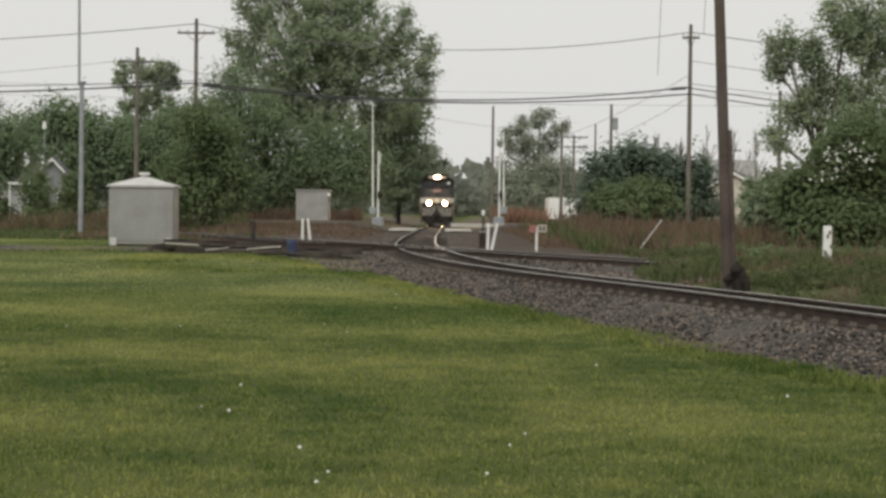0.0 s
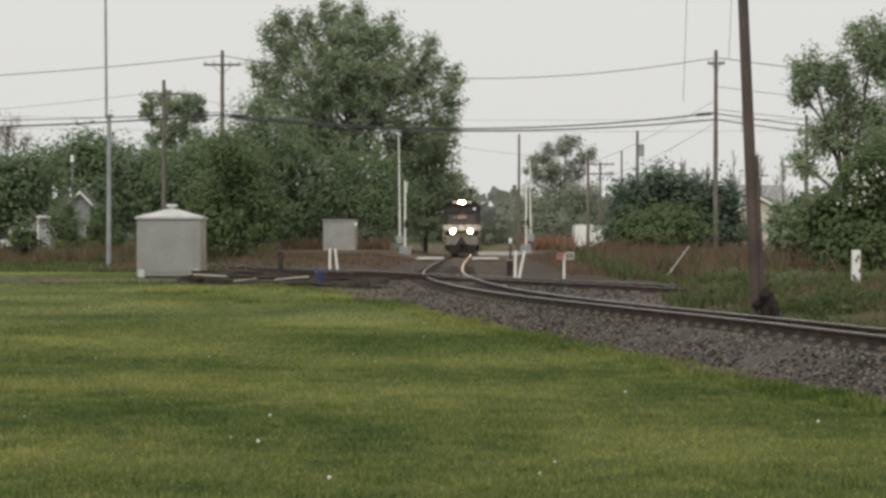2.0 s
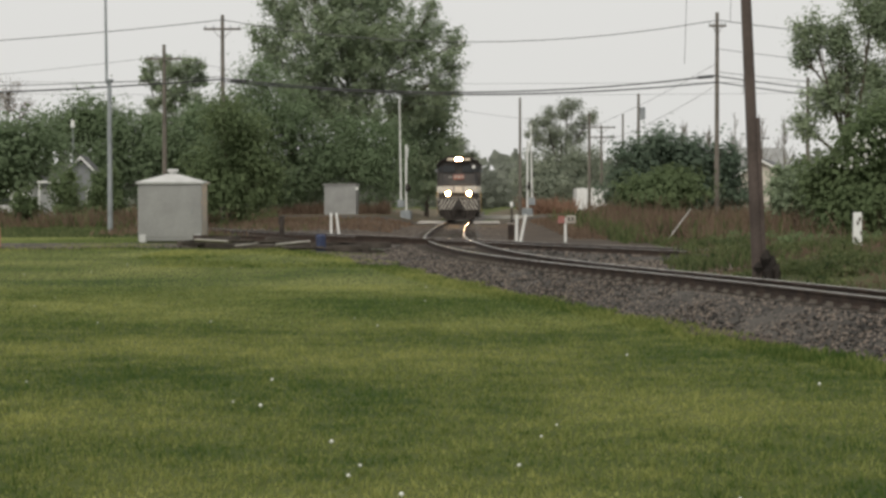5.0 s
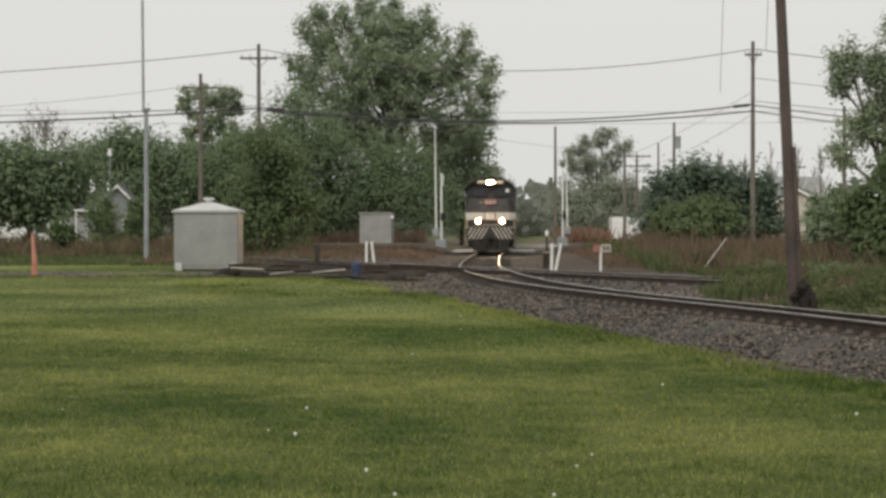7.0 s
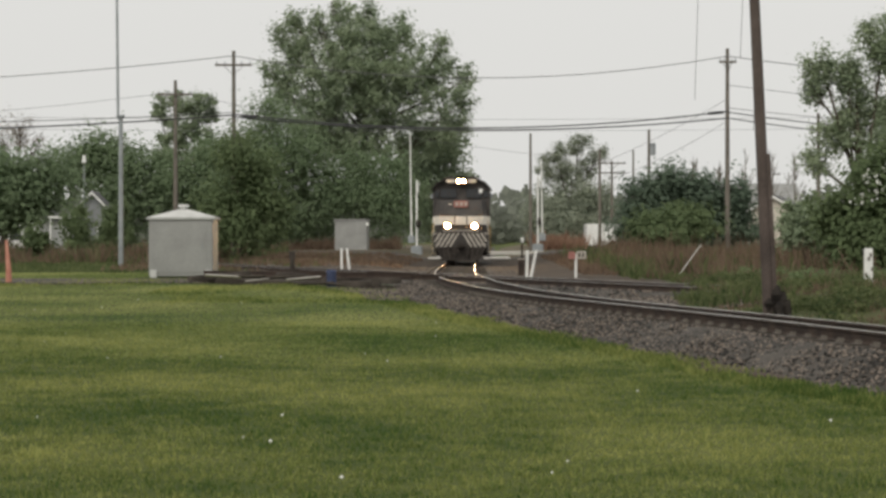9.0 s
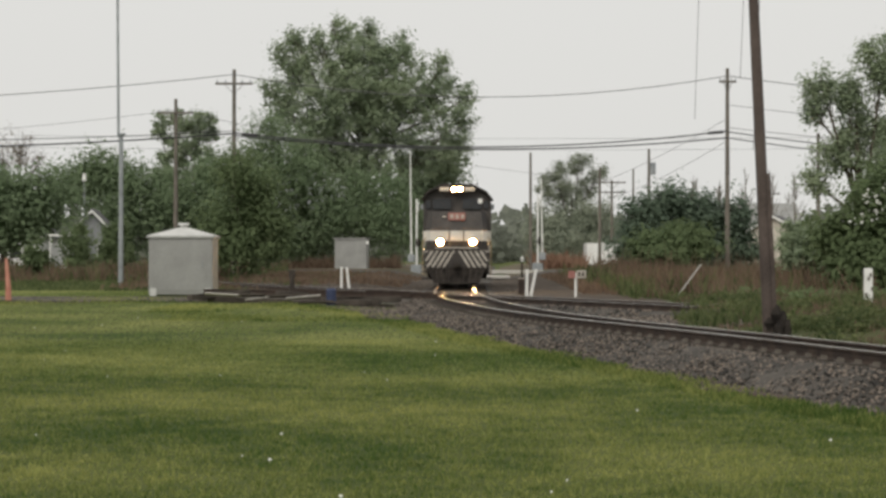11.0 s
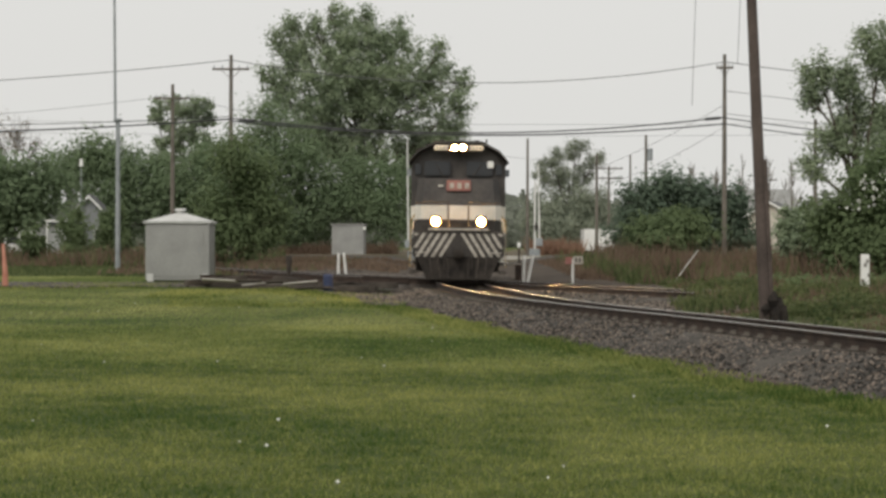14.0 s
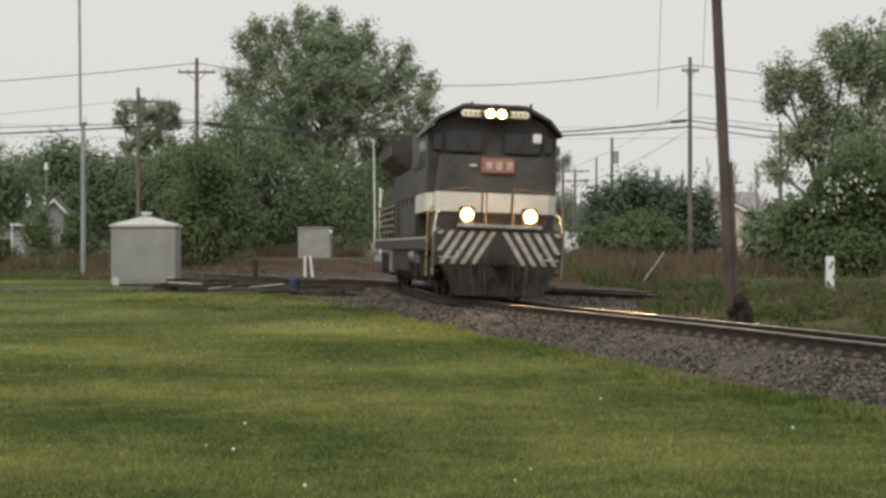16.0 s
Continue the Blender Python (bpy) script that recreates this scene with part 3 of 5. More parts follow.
def build_house(x, y, w, dep, wall, ridge, mat_wall, label, rz=0, roof="shingle"):
    z = ground_z(x, y)
    h = thing("house", x, y, z - 0.1, rz, label=label, category="house")
    bm = bmesh.new()
    prism(bm, [(-w / 2, 0), (w / 2, 0), (w / 2, wall), (0, ridge), (-w / 2, wall)], 0, dep)
    part("wall", bm, mat_wall, h)
    for s in (-1, 1):
        bm = bmesh.new()
        prism(bm, [(0, ridge + 0.02), (s * (w / 2 + 0.35), wall - 0.25), (s * (w / 2 + 0.35), wall - 0.1), (0, ridge + 0.2)], -0.35, dep + 0.35)
        part("roof", bm, roof, h)
        bm = bmesh.new()
        prism(bm, [(0, ridge - 0.12), (s * (w / 2 + 0.36), wall - 0.42), (s * (w / 2 + 0.36), wall - 0.22), (0, ridge + 0.1)], -0.4, -0.34)
        part("bargeboard", bm, "white", h)
    for u in (-w * 0.25, w * 0.25):
        bm = bmesh.new()
        box(bm, u - 0.5, u + 0.5, -0.06, 0.02, 0.9, 2.1, 0.01)
        win = part("window", bm, "white", h)
        bm = bmesh.new()
        box(bm, u - 0.4, u + 0.4, -0.075, -0.04, 1.0, 2.0)
        part("pane", bm, "glass", win)
    return h


# ---- the locomotive: front at y = 0, rail top at z = 0, body reaching back along +y ----
WHEELS = []


def build_locomotive():
    loco = tagged(new("diesel_locomotive"), "black freight diesel locomotive with cream stripe and lit headlamps", "locomotive")
    # underframe and deck
    bm = bmesh.new()
    box(bm, -1.5, 1.5, 1.0, 21.6, 1.1, 1.42, 0.03)
    part("underframe", bm, "black", loco)
    for s in (-1, 1):
        bm = bmesh.new()
        box(bm, s * 1.512 - 0.01, s * 1.512 + 0.01, 1.6, 21.4, 1.36, 1.42)
        part("sill_stripe", bm, "dirty_cream", loco)
    # front sill with hazard stripes
    bm = bmesh.new()
    box(bm, -1.42, 1.42, 0.0, 1.05, 0.78, 1.62, 0.04)
    sill = part("front_sill", bm, "black", loco)
    for i in range(6):
        for s in (-1, 1):
            bm = bmesh.new()
            x, run = 0.06 + 0.235 * i, 0.46
            low = 0.82
            k = min(1.0, max(0.08, (1.4 - x - 0.115) / run))
            prism(bm, [(s * x, 1.56), (s * (x + 0.115), 1.56), (s * (x + 0.115 + run * k), 1.56 - (1.56 - low) * k), (s * (x + run * k), 1.56 - (1.56 - low) * k)], -0.014, 0.004)
            part("hazard_stripe", bm, "dirty_cream", sill)
    bm = bmesh.new()
    box(bm, -0.95, 0.95, -0.12, 0.1, 1.64, 1.72, 0.02)
    part("step_edge", bm, "dirty_cream", loco, "pale edge of the front walkway")
    # plough
    bm = bmesh.new()
    prism(bm, [(-0.98, 0.12), (0.98, 0.12), (1.3, 0.8), (-1.3, 0.8)], 0.3, 0.6)
    for v in bm.verts:
        if v.co.y < 0.4 and v.co.z < 0.5:
            v.co.y -= 0.25 - 0.12 * abs(v.co.x)
    plough = part("plough", bm, "near_black", loco)
    plough.location.y = -0.4
    for x in (-0.9, -0.62, -0.34, 0.34, 0.62, 0.9):
        bm = bmesh.new()
        tube(bm, (x * 0.9, 0.12 + 0.1 * abs(x), 0.15), (x, 0.29, 0.78), 0.03, 0.03, 6)
        part("plough_rib", bm, "dark", plough)
    bm = bmesh.new()
    box(bm, -0.17, 0.17, -0.05, 0.6, 0.78, 1.05, 0.05)
    box(bm, -0.1, 0.12, -0.22, 0.0, 0.8, 1.03, 0.06)
    part("coupler", bm, "dark", loco).location.y = -0.42
    for x in (-0.62, -0.42, 0.42, 0.62):
        bm = bmesh.new()
        tube(bm, (x, 0.38, 0.95), (x * 1.02, 0.24, 0.7), 0.03, 0.03, 6)
        tube(bm, (x * 1.02, 0.24, 0.7), (x, 0.2, 0.42), 0.03, 0.025, 6)
        part("air_hose", bm, "dark", loco).location.y = -0.42
    # nose with bevelled front corners, and cab
    def nose_block(z0, z1, half, front, back, cut, top_cut=0.0):
        """Plan with cut front corners, drawn up from z0 to z1; the top edge may lean back."""
        b = bmesh.new()
        plan = [(-half, back), (-half, front + cut), (-half + cut * 0.8, front), (half - cut * 0.8, front), (half, front + cut), (half, back)]
        lo = [b.verts.new((x, y, z0)) for x, y in plan]
        hi = [b.verts.new((x * (1 - top_cut * 0.3), y + (top_cut if y < front + cut + 0.01 else 0), z1)) for x, y in plan]
        b.faces.new(lo)
        b.faces.new(hi)
        for k in range(6):
            b.faces.new((lo[k], lo[(k + 1) % 6], hi[(k + 1) % 6], hi[k]))
        bmesh.ops.recalc_face_normals(b, faces=b.faces[:])
        return b

    part("lower_nose", nose_block(1.42, 2.0, 1.36, 0.62, 2.4, 0.26), "black", loco)
    part("cream_band", nose_block(2.0, 2.44, 1.38, 0.58, 2.4, 0.26), "cream", loco, "cream band round the nose")
    bm = bmesh.new()
    box(bm, -1.525, 1.525, 1.74, 4.72, 2.0, 2.44)
    part("cab_band", bm, "cream", loco, "cream band round the cab")
    nose = part("nose", nose_block(2.44, 3.3, 1.37, 0.6, 2.6, 0.26, 0.22), "black", loco)
    for x in (-0.35, 0.33):
        bm = bmesh.new()
        box(bm, x - 0.012, x + 0.012, 0.55, 0.585, 2.0, 2.44)
        part("door_seam", bm, "black", nose)
    bm = bmesh.new()
    prism(bm, [(-1.52, 2.44), (1.52, 2.44), (1.52, 3.84), (1.27, 4.12), (0.72, 4.4), (-0.72, 4.4), (-1.27, 4.12), (-1.52, 3.84)], 1.75, 4.7)
    for v in bm.verts:
        if v.co.y < 2 and v.co.z > 3.3:
            v.co.y += 0.15
    cab = part("cab", bm, "black", loco)
    bm = bmesh.new()
    prism(bm, [(-1.62, 3.85), (-1.57, 3.87), (-1.3, 4.16), (-0.74, 4.45), (0.74, 4.45), (1.3, 4.16), (1.57, 3.87), (1.62, 3.85), (1.55, 3.95), (1.32, 4.23), (0.75, 4.53), (-0.75, 4.53), (-1.32, 4.23), (-1.55, 3.95)], 1.5, 4.8)
    roof = part("cab_roof", bm, "black", loco)
    for x in (-0.55, 0.1, 0.6):
        bm = bmesh.new()
        box(bm, x - 0.1, x + 0.1, 2.2, 2.6, 4.5, 4.6, 0.03)
        part("roof_fitting", bm, "dark", roof)
    for s in (-1, 1):
        bm = bmesh.new()
        box(bm, s * 0.68 - 0.42, s * 0.68 + 0.42, 1.7, 1.8, 3.42, 3.88, 0.03)
        win = part("windscreen", bm, "glass", cab)
        bm = bmesh.new()
        tube(bm, (s * 0.5, 1.68, 3.42), (s * 0.75, 1.68, 3.8), 0.012, 0.012, 5)
        part("wiper", bm, "dark", win)
        bm = bmesh.new()
        box(bm, s * 1.3 - 0.1, s * 1.3 + 0.1, 1.72, 1.8, 3.45, 3.8, 0.02)
        part("corner_window", bm, "glass", cab)
        for y in (2.5, 3.5):
            bm = bmesh.new()
            box(bm, s * 1.52 - 0.02, s * 1.52 + 0.02, y, y + 0.75, 3.05, 3.7, 0.015)
            part("side_window", bm, "glass", cab)
        bm = bmesh.new()
        box(bm, s * 1.59 - 0.07, s * 1.59 + 0.07, 2.2, 2.26, 3.42, 3.66, 0.02)
        part("mirror", bm, "steel", cab)
        bm = bmesh.new()
        box(bm, s * 0.53 - 0.26, s * 0.53 + 0.26, 1.44, 1.56, 4.23, 4.39, 0.03)
        board = part("number_board", bm, "number", loco, "lit cream number board with an unreadable number")
        for k in range(4):
            bm = bmesh.new()
            box(bm, s * 0.53 - 0.2 + 0.11 * k, s * 0.53 - 0.13 + 0.11 * k, 1.43, 1.442, 4.275, 4.345)
            part("bar_mark", bm, "grey_cabinet", board)
        bm = bmesh.new()
        tube(bm, (s * 0.13, 1.34, 4.31), (s * 0.13, 1.36, 4.31), 0.065, 0.065, 16)
        head = part("headlamp", bm, "headlamp", loco, "lit warm twin headlamp")
        # disc behind the lens imitates the lamp's orange halo
        bm = bmesh.new()
        tube(bm, (s * 0.135, 1.362, 4.31), (s * 0.135, 1.376, 4.31), 0.1, 0.1, 18)
        part("lamp_halo", bm, "lamp_halo", head, "glowing amber disc imitating the halo round the lamp")
        bm = bmesh.new()
        tube(bm, (s * 0.715, 0.19, 1.93), (s * 0.715, 0.21, 1.93), 0.1, 0.095, 18)
        ditch = part("ditch_lamp", bm, "ditch", loco, "bright lit warm ditch lamp")
        bm = bmesh.new()
        box(bm, s * 0.715 - 0.17, s * 0.715 + 0.17, 0.224, 0.5, 1.72, 2.11, 0.03)
        part("lamp_housing", bm, "black", ditch)
        # same halo disc for the ditch lamp
        bm = bmesh.new()
        tube(bm, (s * 0.715, 0.212, 1.93), (s * 0.715, 0.222, 1.93), 0.15, 0.15, 20)
        part("lamp_halo", bm, "lamp_halo", ditch, "glowing amber disc imitating the halo round the lamp")
    # added white panel: bright sky showing through the cab's corner window
    bm = bmesh.new()
    box(bm, 0.93, 1.13, 1.66, 1.72, 3.68, 3.9, 0.02)
    part("sky_panel", bm, "white", cab, "white panel standing in for sky seen through the corner window")
    bm = bmesh.new()
    box(bm, -0.34, 0.34, 1.38, 1.6, 4.18, 4.44, 0.04)
    part("headlamp_housing", bm, "black", loco)
    # coloured plate on the nose: plain shapes
    bm = bmesh.new()
    box(bm, -0.38, 0.38, 0.62, 0.74, 2.9, 3.24, 0.015)
    plate = part("nose_plate", bm, "dull_red", loco, "faded red plate with pale marks")
    for x in (-0.22, 0.02, 0.26):
        bm = bmesh.new()
        box(bm, x - 0.07, x + 0.07, 0.605, 0.625, 2.98, 3.16)
        part("pale_mark", bm, "dirty_cream", plate)
    bm = bmesh.new()
    box(bm, -0.64, -0.48, 0.68, 0.78, 3.04, 3.09)
    part("bar_mark", bm, "cream", nose)
    for s in (-1, 1):
        bm = bmesh.new()
        box(bm, s * 1.36 - 0.1, s * 1.36 + 0.1, 0.5, 0.56, 1.5, 1.62, 0.015)
        part("corner_step_plate", bm, "dirty_cream", loco).location.y = -0.42
        bm = bmesh.new()
        path_tube(bm, [(s * 1.46, 0.6, 0.55), (s * 1.48, 0.6, 1.5), (s * 1.4, 0.7, 1.95), (s * 1.3, 0.85, 2.0)], [0.022] * 4, 6)
        part("corner_grab_iron", bm, "dirty_cream", loco).location.y = -0.4
        for k in range(3):
            bm = bmesh.new()
            box(bm, s * 1.4 - 0.14, s * 1.4 + 0.14, 0.62, 0.98, 0.3 + 0.3 * k, 0.33 + 0.3 * k)
            part("corner_step", bm, "near_black", loco).location.y = -0.4
    bm = bmesh.new()
    box(bm, -0.3, 0.28, 0.6, 0.625, 1.74, 1.94, 0.01)
    part("nose_grille", bm, "dark", nose)
    for x in (-0.5, 0.9):
        bm = bmesh.new()
        tube(bm, (x, 2.0, 4.5), (x, 2.0, 4.62), 0.035, 0.03, 8)
        part("aerial", bm, "dark", roof)
    # long hood and flared radiator
    bm = bmesh.new()
    prism(bm, [(-0.92, 1.42), (0.92, 1.42), (0.92, 4.1), (0.7, 4.35), (-0.7, 4.35), (-0.92, 4.1)], 4.7, 21.0)
    hood = part("long_hood", bm, "black", loco)
    bm = bmesh.new()
    prism(bm, [(-0.95, 3.55), (0.95, 3.55), (1.5, 3.95), (1.5, 4.25), (1.05, 4.6), (-1.05, 4.6), (-1.5, 4.25), (-1.5, 3.95)], 14.6, 20.6)
    part("radiator", bm, "black", loco, "flared radiator section")
    bm = bmesh.new()
    box(bm, -1.35, -0.9, 6.0, 8.6, 3.2, 4.2, 0.05)
    part("dynamic_brake_housing", bm, "black", loco)
    for s in (-1, 1):
        for y in np.arange(5.6, 14.0, 1.05):
            bm = bmesh.new()
            box(bm, s * 0.93 - 0.015, s * 0.93 + 0.015, y, y + 0.9, 1.6, 3.0, 0.01)
            part("hood_door", bm, "black", hood)
    bm = bmesh.new()
    box(bm, -0.35, 0.35, 10.0, 11.0, 4.33, 4.6, 0.05)
    part("exhaust", bm, "dark", loco)
    for s in (-1, 1):
        for k in range(6):
            bm = bmesh.new()
            box(bm, s * 1.47 - 0.03, s * 1.47 + 0.03, 15.4 + 0.0 * k, 19.8, 3.97 + 0.045 * k, 3.99 + 0.045 * k)
            part("louvre", bm, "dark", loco)
    # tank, trucks
    bm = bmesh.new()
    prism(bm, [(-1.1, 0.3), (1.1, 0.3), (1.42, 0.55), (1.42, 1.1), (-1.42, 1.1), (-1.42, 0.55)], 7.6, 13.6)
    part("fuel_tank", bm, "dark", loco)
    for s in (-1, 1):
        bm = bmesh.new()
        tube(bm, (s * 1.25, 5.9, 0.95), (s * 1.25, 7.4, 0.95), 0.2, 0.2, 12)
        part("air_reservoir", bm, "steel", loco)
    for s in (-1, 1):
        for k in range(5):
            bm = bmesh.new()
            box(bm, s * 1.46 - 0.012, s * 1.46 + 0.012, 13.0, 20.6, 1.62 + 0.19 * k, 1.65 + 0.19 * k)
            part("guard_bar", bm, "dirty_cream", loco)
        bm = bmesh.new()
        box(bm, s * 1.3 - 0.13, s * 1.3 + 0.13, 14.0, 14.9, 0.42, 1.08, 0.03)
        part("battery_box", bm, "cabinet", loco, "pale grey battery box")
        bm = bmesh.new()
        box(bm, s * 1.2 - 0.3, s * 1.2 + 0.3, 4.9, 9.6, 1.43, 2.3, 0.04)
        part("equipment_locker", bm, "black", loco)
    for y0 in (1.7, 15.2):
        for s in (-1, 1):
            bm = bmesh.new()
            box(bm, s * 1.18 - 0.1, s * 1.18 + 0.1, y0 - 0.1, y0 + 4.6, 0.55, 0.95, 0.05)
            for k in range(3):
                box(bm, s * 1.2 - 0.14, s * 1.2 + 0.14, y0 + 0.3 + 1.85 * k, y0 + 0.8 + 1.85 * k, 0.32, 0.75, 0.04)
            frame_ob = part("truck_frame", bm, "near_black", loco)
            for k in range(4):
                bm = bmesh.new()
                tube(bm, (s * 1.28, y0 + 0.1 + 1.4 * k, 0.5), (s * 1.28, y0 + 0.1 + 1.4 * k, 0.98), 0.09, 0.09, 8)
                part("spring", bm, "dark", frame_ob)
            for k in range(3):
                bm = bmesh.new()
                y = y0 + 0.55 + 1.85 * k
                tube(bm, (-0.06, 0, 0), (0.07, 0, 0), 0.5, 0.5, 24)
                for q in range(6):
                    a = q * math.pi / 3
                    tube(bm, (s * 0.06, 0.3 * math.cos(a), 0.3 * math.sin(a)), (s * 0.085, 0.3 * math.cos(a), 0.3 * math.sin(a)), 0.05, 0.05, 6)
                wheel = part("wheel", bm, "dark", loco)
                wheel.location = (s * 0.755, y, 0.5)
                WHEELS.append(wheel)
                bm = bmesh.new()
                tube(bm, (-s * 0.09, 0, 0), (-s * 0.055, 0, 0), 0.528, 0.528, 24)
                part("flange", bm, "railtop", wheel)
    # handrails, steps
    for s in (-1, 1):
        for y in list(np.arange(5.2, 21.0, 1.6)):
            bm = bmesh.new()
            tube(bm, (s * 1.45, y, 1.4), (s * 1.45, y, 2.45), 0.02, 0.02, 6)
            part("stanchion", bm, "dark", loco)
        bm = bmesh.new()
        tube(bm, (s * 1.45, 4.9, 2.45), (s * 1.45, 21.2, 2.45), 0.02, 0.02, 6)
        part("handrail", bm, "dark", loco)
        for y in (1.15, 20.9):
            for k in range(4):
                bm = bmesh.new()
                box(bm, s * 1.38 - 0.16, s * 1.38 + 0.16, y, y + 0.45, 0.35 + 0.28 * k, 0.38 + 0.28 * k)
                part("step", bm, "dark", loco)
            bm = bmesh.new()
            tube(bm, (s * 1.52, y + 0.05, 0.5), (s * 1.52, y + 0.02, 1.95), 0.022, 0.022, 6)
            tube(bm, (s * 1.52, y + 0.02, 1.95), (s * 1.3, y + 0.0, 2.25), 0.022, 0.022, 6)
            part("grab_rail", bm, "yellow", loco, "worn yellow grab rail")
        bm = bmesh.new()
        tube(bm, (s * 0.3, 0.5, 1.6), (s * 0.3, 0.5, 2.55), 0.02, 0.02, 6)
        tube(bm, (s * 0.3, 0.5, 2.55), (s * 1.35, 0.55, 2.5), 0.018, 0.018, 6)
        part("front_handrail", bm, "dark", loco).location.y = -0.38
        bm = bmesh.new()
        tube(bm, (s * 0.95, 0.38, 1.1), (s * 0.95, 0.3, 0.95), 0.02, 0.02, 6)
        tube(bm, (s * 0.95, 0.3, 0.95), (s * 1.35, 0.3, 0.95), 0.02, 0.02, 6)
        part("uncoupling_lever", bm, "dirty_cream", loco).location.y = -0.42
    bm = bmesh.new()
    for x in (-0.12, 0, 0.12):
        tube(bm, (x, 5.2, 4.55), (x, 4.9, 4.56), 0.03, 0.08, 8)
    box(bm, -0.2, 0.2, 5.15, 5.25, 4.35, 4.56)
    part("horn", bm, "steel", loco)
    return loco


# ---- build the place ----
build_ground()
build_bed("ballast_bed", line_x, 6, 330, 0.8, 1.45, 2.65, "grey-brown ballast bed under the curving main track", -0.19, -0.46)
build_bed("crossing_ballast_bed", cross_x, 34, 190, 1.0, 1.55, 2.6, "dark ballast bed under the crossing track", top=-0.16, foot=-0.45)
main_ties = [10 + 0.52 * i for i in range(170)]
build_track("main_track", line_x, 6, 330, "curving railway track with polished rail heads", main_ties)
build_track("crossing_track", cross_x, 47.0, 190, "second railway track crossing on the level", [y for y in np.arange(46, 120, 0.52) if abs(cross_x(y) - line_x(y)) > 1.9], -0.01)
for k, (fx, u) in enumerate(((line_x, -0.62), (line_x, 0.62), (cross_x, -0.62), (cross_x, 0.62))):
    bm = bmesh.new()
    pts = []
    for y in np.arange(59.0, 67.1, 1.0):
        dx = fx(y + 0.5) - fx(y - 0.5)
        n2 = Vector((1, -dx, 0)).normalized()
        pts.append(Vector((fx(y), y, -0.05)) + n2 * u)
    path_tube(bm, pts, [0.045] * len(pts), 6)
    tagged(part("guard_rail", bm, "railrust"), "rusty guard rail inside the level diamond", "guard rail", "guard rails", "structure")
sheet("gravel_drive", "drive", [(-60, 62.5), (-20, 61.5), (-13, 61.8), (-9.3, 62.5), (-7, 61)], [(-60, 57), (-20, 56.3), (-13, 56.6), (-9.5, 57.2), (-7, 57.6)], 0.03, "worn dark gravel drive across the grass", "gravel drive")
sheet("gravel_yard", "gravel", [(-9.5, 63), (-7.5, 64), (-5.5, 60), (-3.5, 56), (-2.2, 52)], [(-9, 59), (-7, 58), (-5, 55.5), (-3.4, 50.5), (-2.0, 44.5)], 0.025, "trampled brown gravel beside the level diamond", "gravel")
sheet("road", "asphalt", [(-90, 136.5), (-20, 133), (-4, 131), (3, 130.5), (12, 130.5), (90, 131)], [(-90, 127), (-20, 124), (-4, 122.5), (3, 122), (12, 122), (90, 122)], 0.06, "narrow grey-brown asphalt road across the railway", "road")
sheet("brown_track_verge", "dirt", [(-16, 122.5), (-9, 122.5), (-5, 122), (3.5, 122), (7.5, 122)], [(-15.5, 93), (-10.5, 80), (-3.6, 66), (3.6, 60), (5.6, 52)], 0.03, "flat brown dirt and gravel between the tracks and the road", "gravel")
sheet("roadside_verge", "field", [(-60, 300), (-30, 300), (-12, 300), (-1.6, 300)], [(-60, 138), (-30, 136), (-12, 134.5), (-2.8, 133.5)], 0.03, "rough brown-green verge beyond the road", "verge")
sheet("far_verge", "field", [(3.2, 300), (12, 300), (70, 300)], [(2.0, 133), (12, 132.5), (45, 132.5)], 0.03, "rough grass verge beyond the road", "verge")
sheet("weedy_field", "field", [(6.6, 120), (14, 121), (45, 121)], [(8.3, 52), (14, 50), (45, 44)], 0.02, "brown weedy ground behind the tracks", "field")
sheet("weedy_bank", "field", [(-60, 122), (-30, 122), (-15, 122)], [(-60, 97), (-32, 97), (-15.5, 97)], 0.02, "brown weedy ground below the trees", "field")
sheet("track_yard", "dark_gravel", [(0.6, 61.5), (1.8, 58), (3.2, 54.5), (5.2, 50), (6.2, 46)], [(0.1, 60), (0.9, 51), (1.9, 45.5), (3.2, 41.5), (4.6, 38.5)], 0.014, "dark gravel between the two tracks", "gravel")
vy = [float(y) for y in range(12, 47, 2)]
sheet("track_verge", "verge", [(line_x(y) + 2.2, y) for y in vy], [(line_x(y) + 18, y) for y in vy], 0.0, "rough green verge beside the curving track", "verge")
vy = [float(y) for y in range(46, 63, 2)]
sheet("weed_verge", "verge", [(max(5.0, cross_x(y) + 2.3), y) for y in vy], [(22, y) for y in vy], 0.015, "rough green verge below dry weeds", "verge")
dy = [21.0, 22.0, 23.0, 24.0, 25.0]
sheet("dirt_patch", "dirt", [(line_x(y) - 3.1 + 0.2 * abs(i - 2), y) for i, y in enumerate(dy)], [(line_x(y) - 2.2 - 0.15 * abs(i - 2), y) for i, y in enumerate(dy)], 0.03, "bare brown dirt at the foot of the ballast", "dirt")
bm = bmesh.new()
box(bm, 0.75, 4.7, 132.0, 132.5, 0.1, 0.38, 0.02)
tagged(part("crossing_kerb", bm, "concrete"), "pale concrete edge of the level crossing", "kerb", kind="structure")
for k in (-1, 1):
    bm = bmesh.new()
    box(bm, line_x(127) + (k * 1.9 - 0.9 if k else 0), line_x(127) + k * 1.9 + 0.9, 122.2, 131.5, -0.12, 0.0, 0.02)
    tagged(part("crossing_panel", bm, "concrete"), "worn concrete level crossing panel beside the rail", "crossing panel", kind="structure")

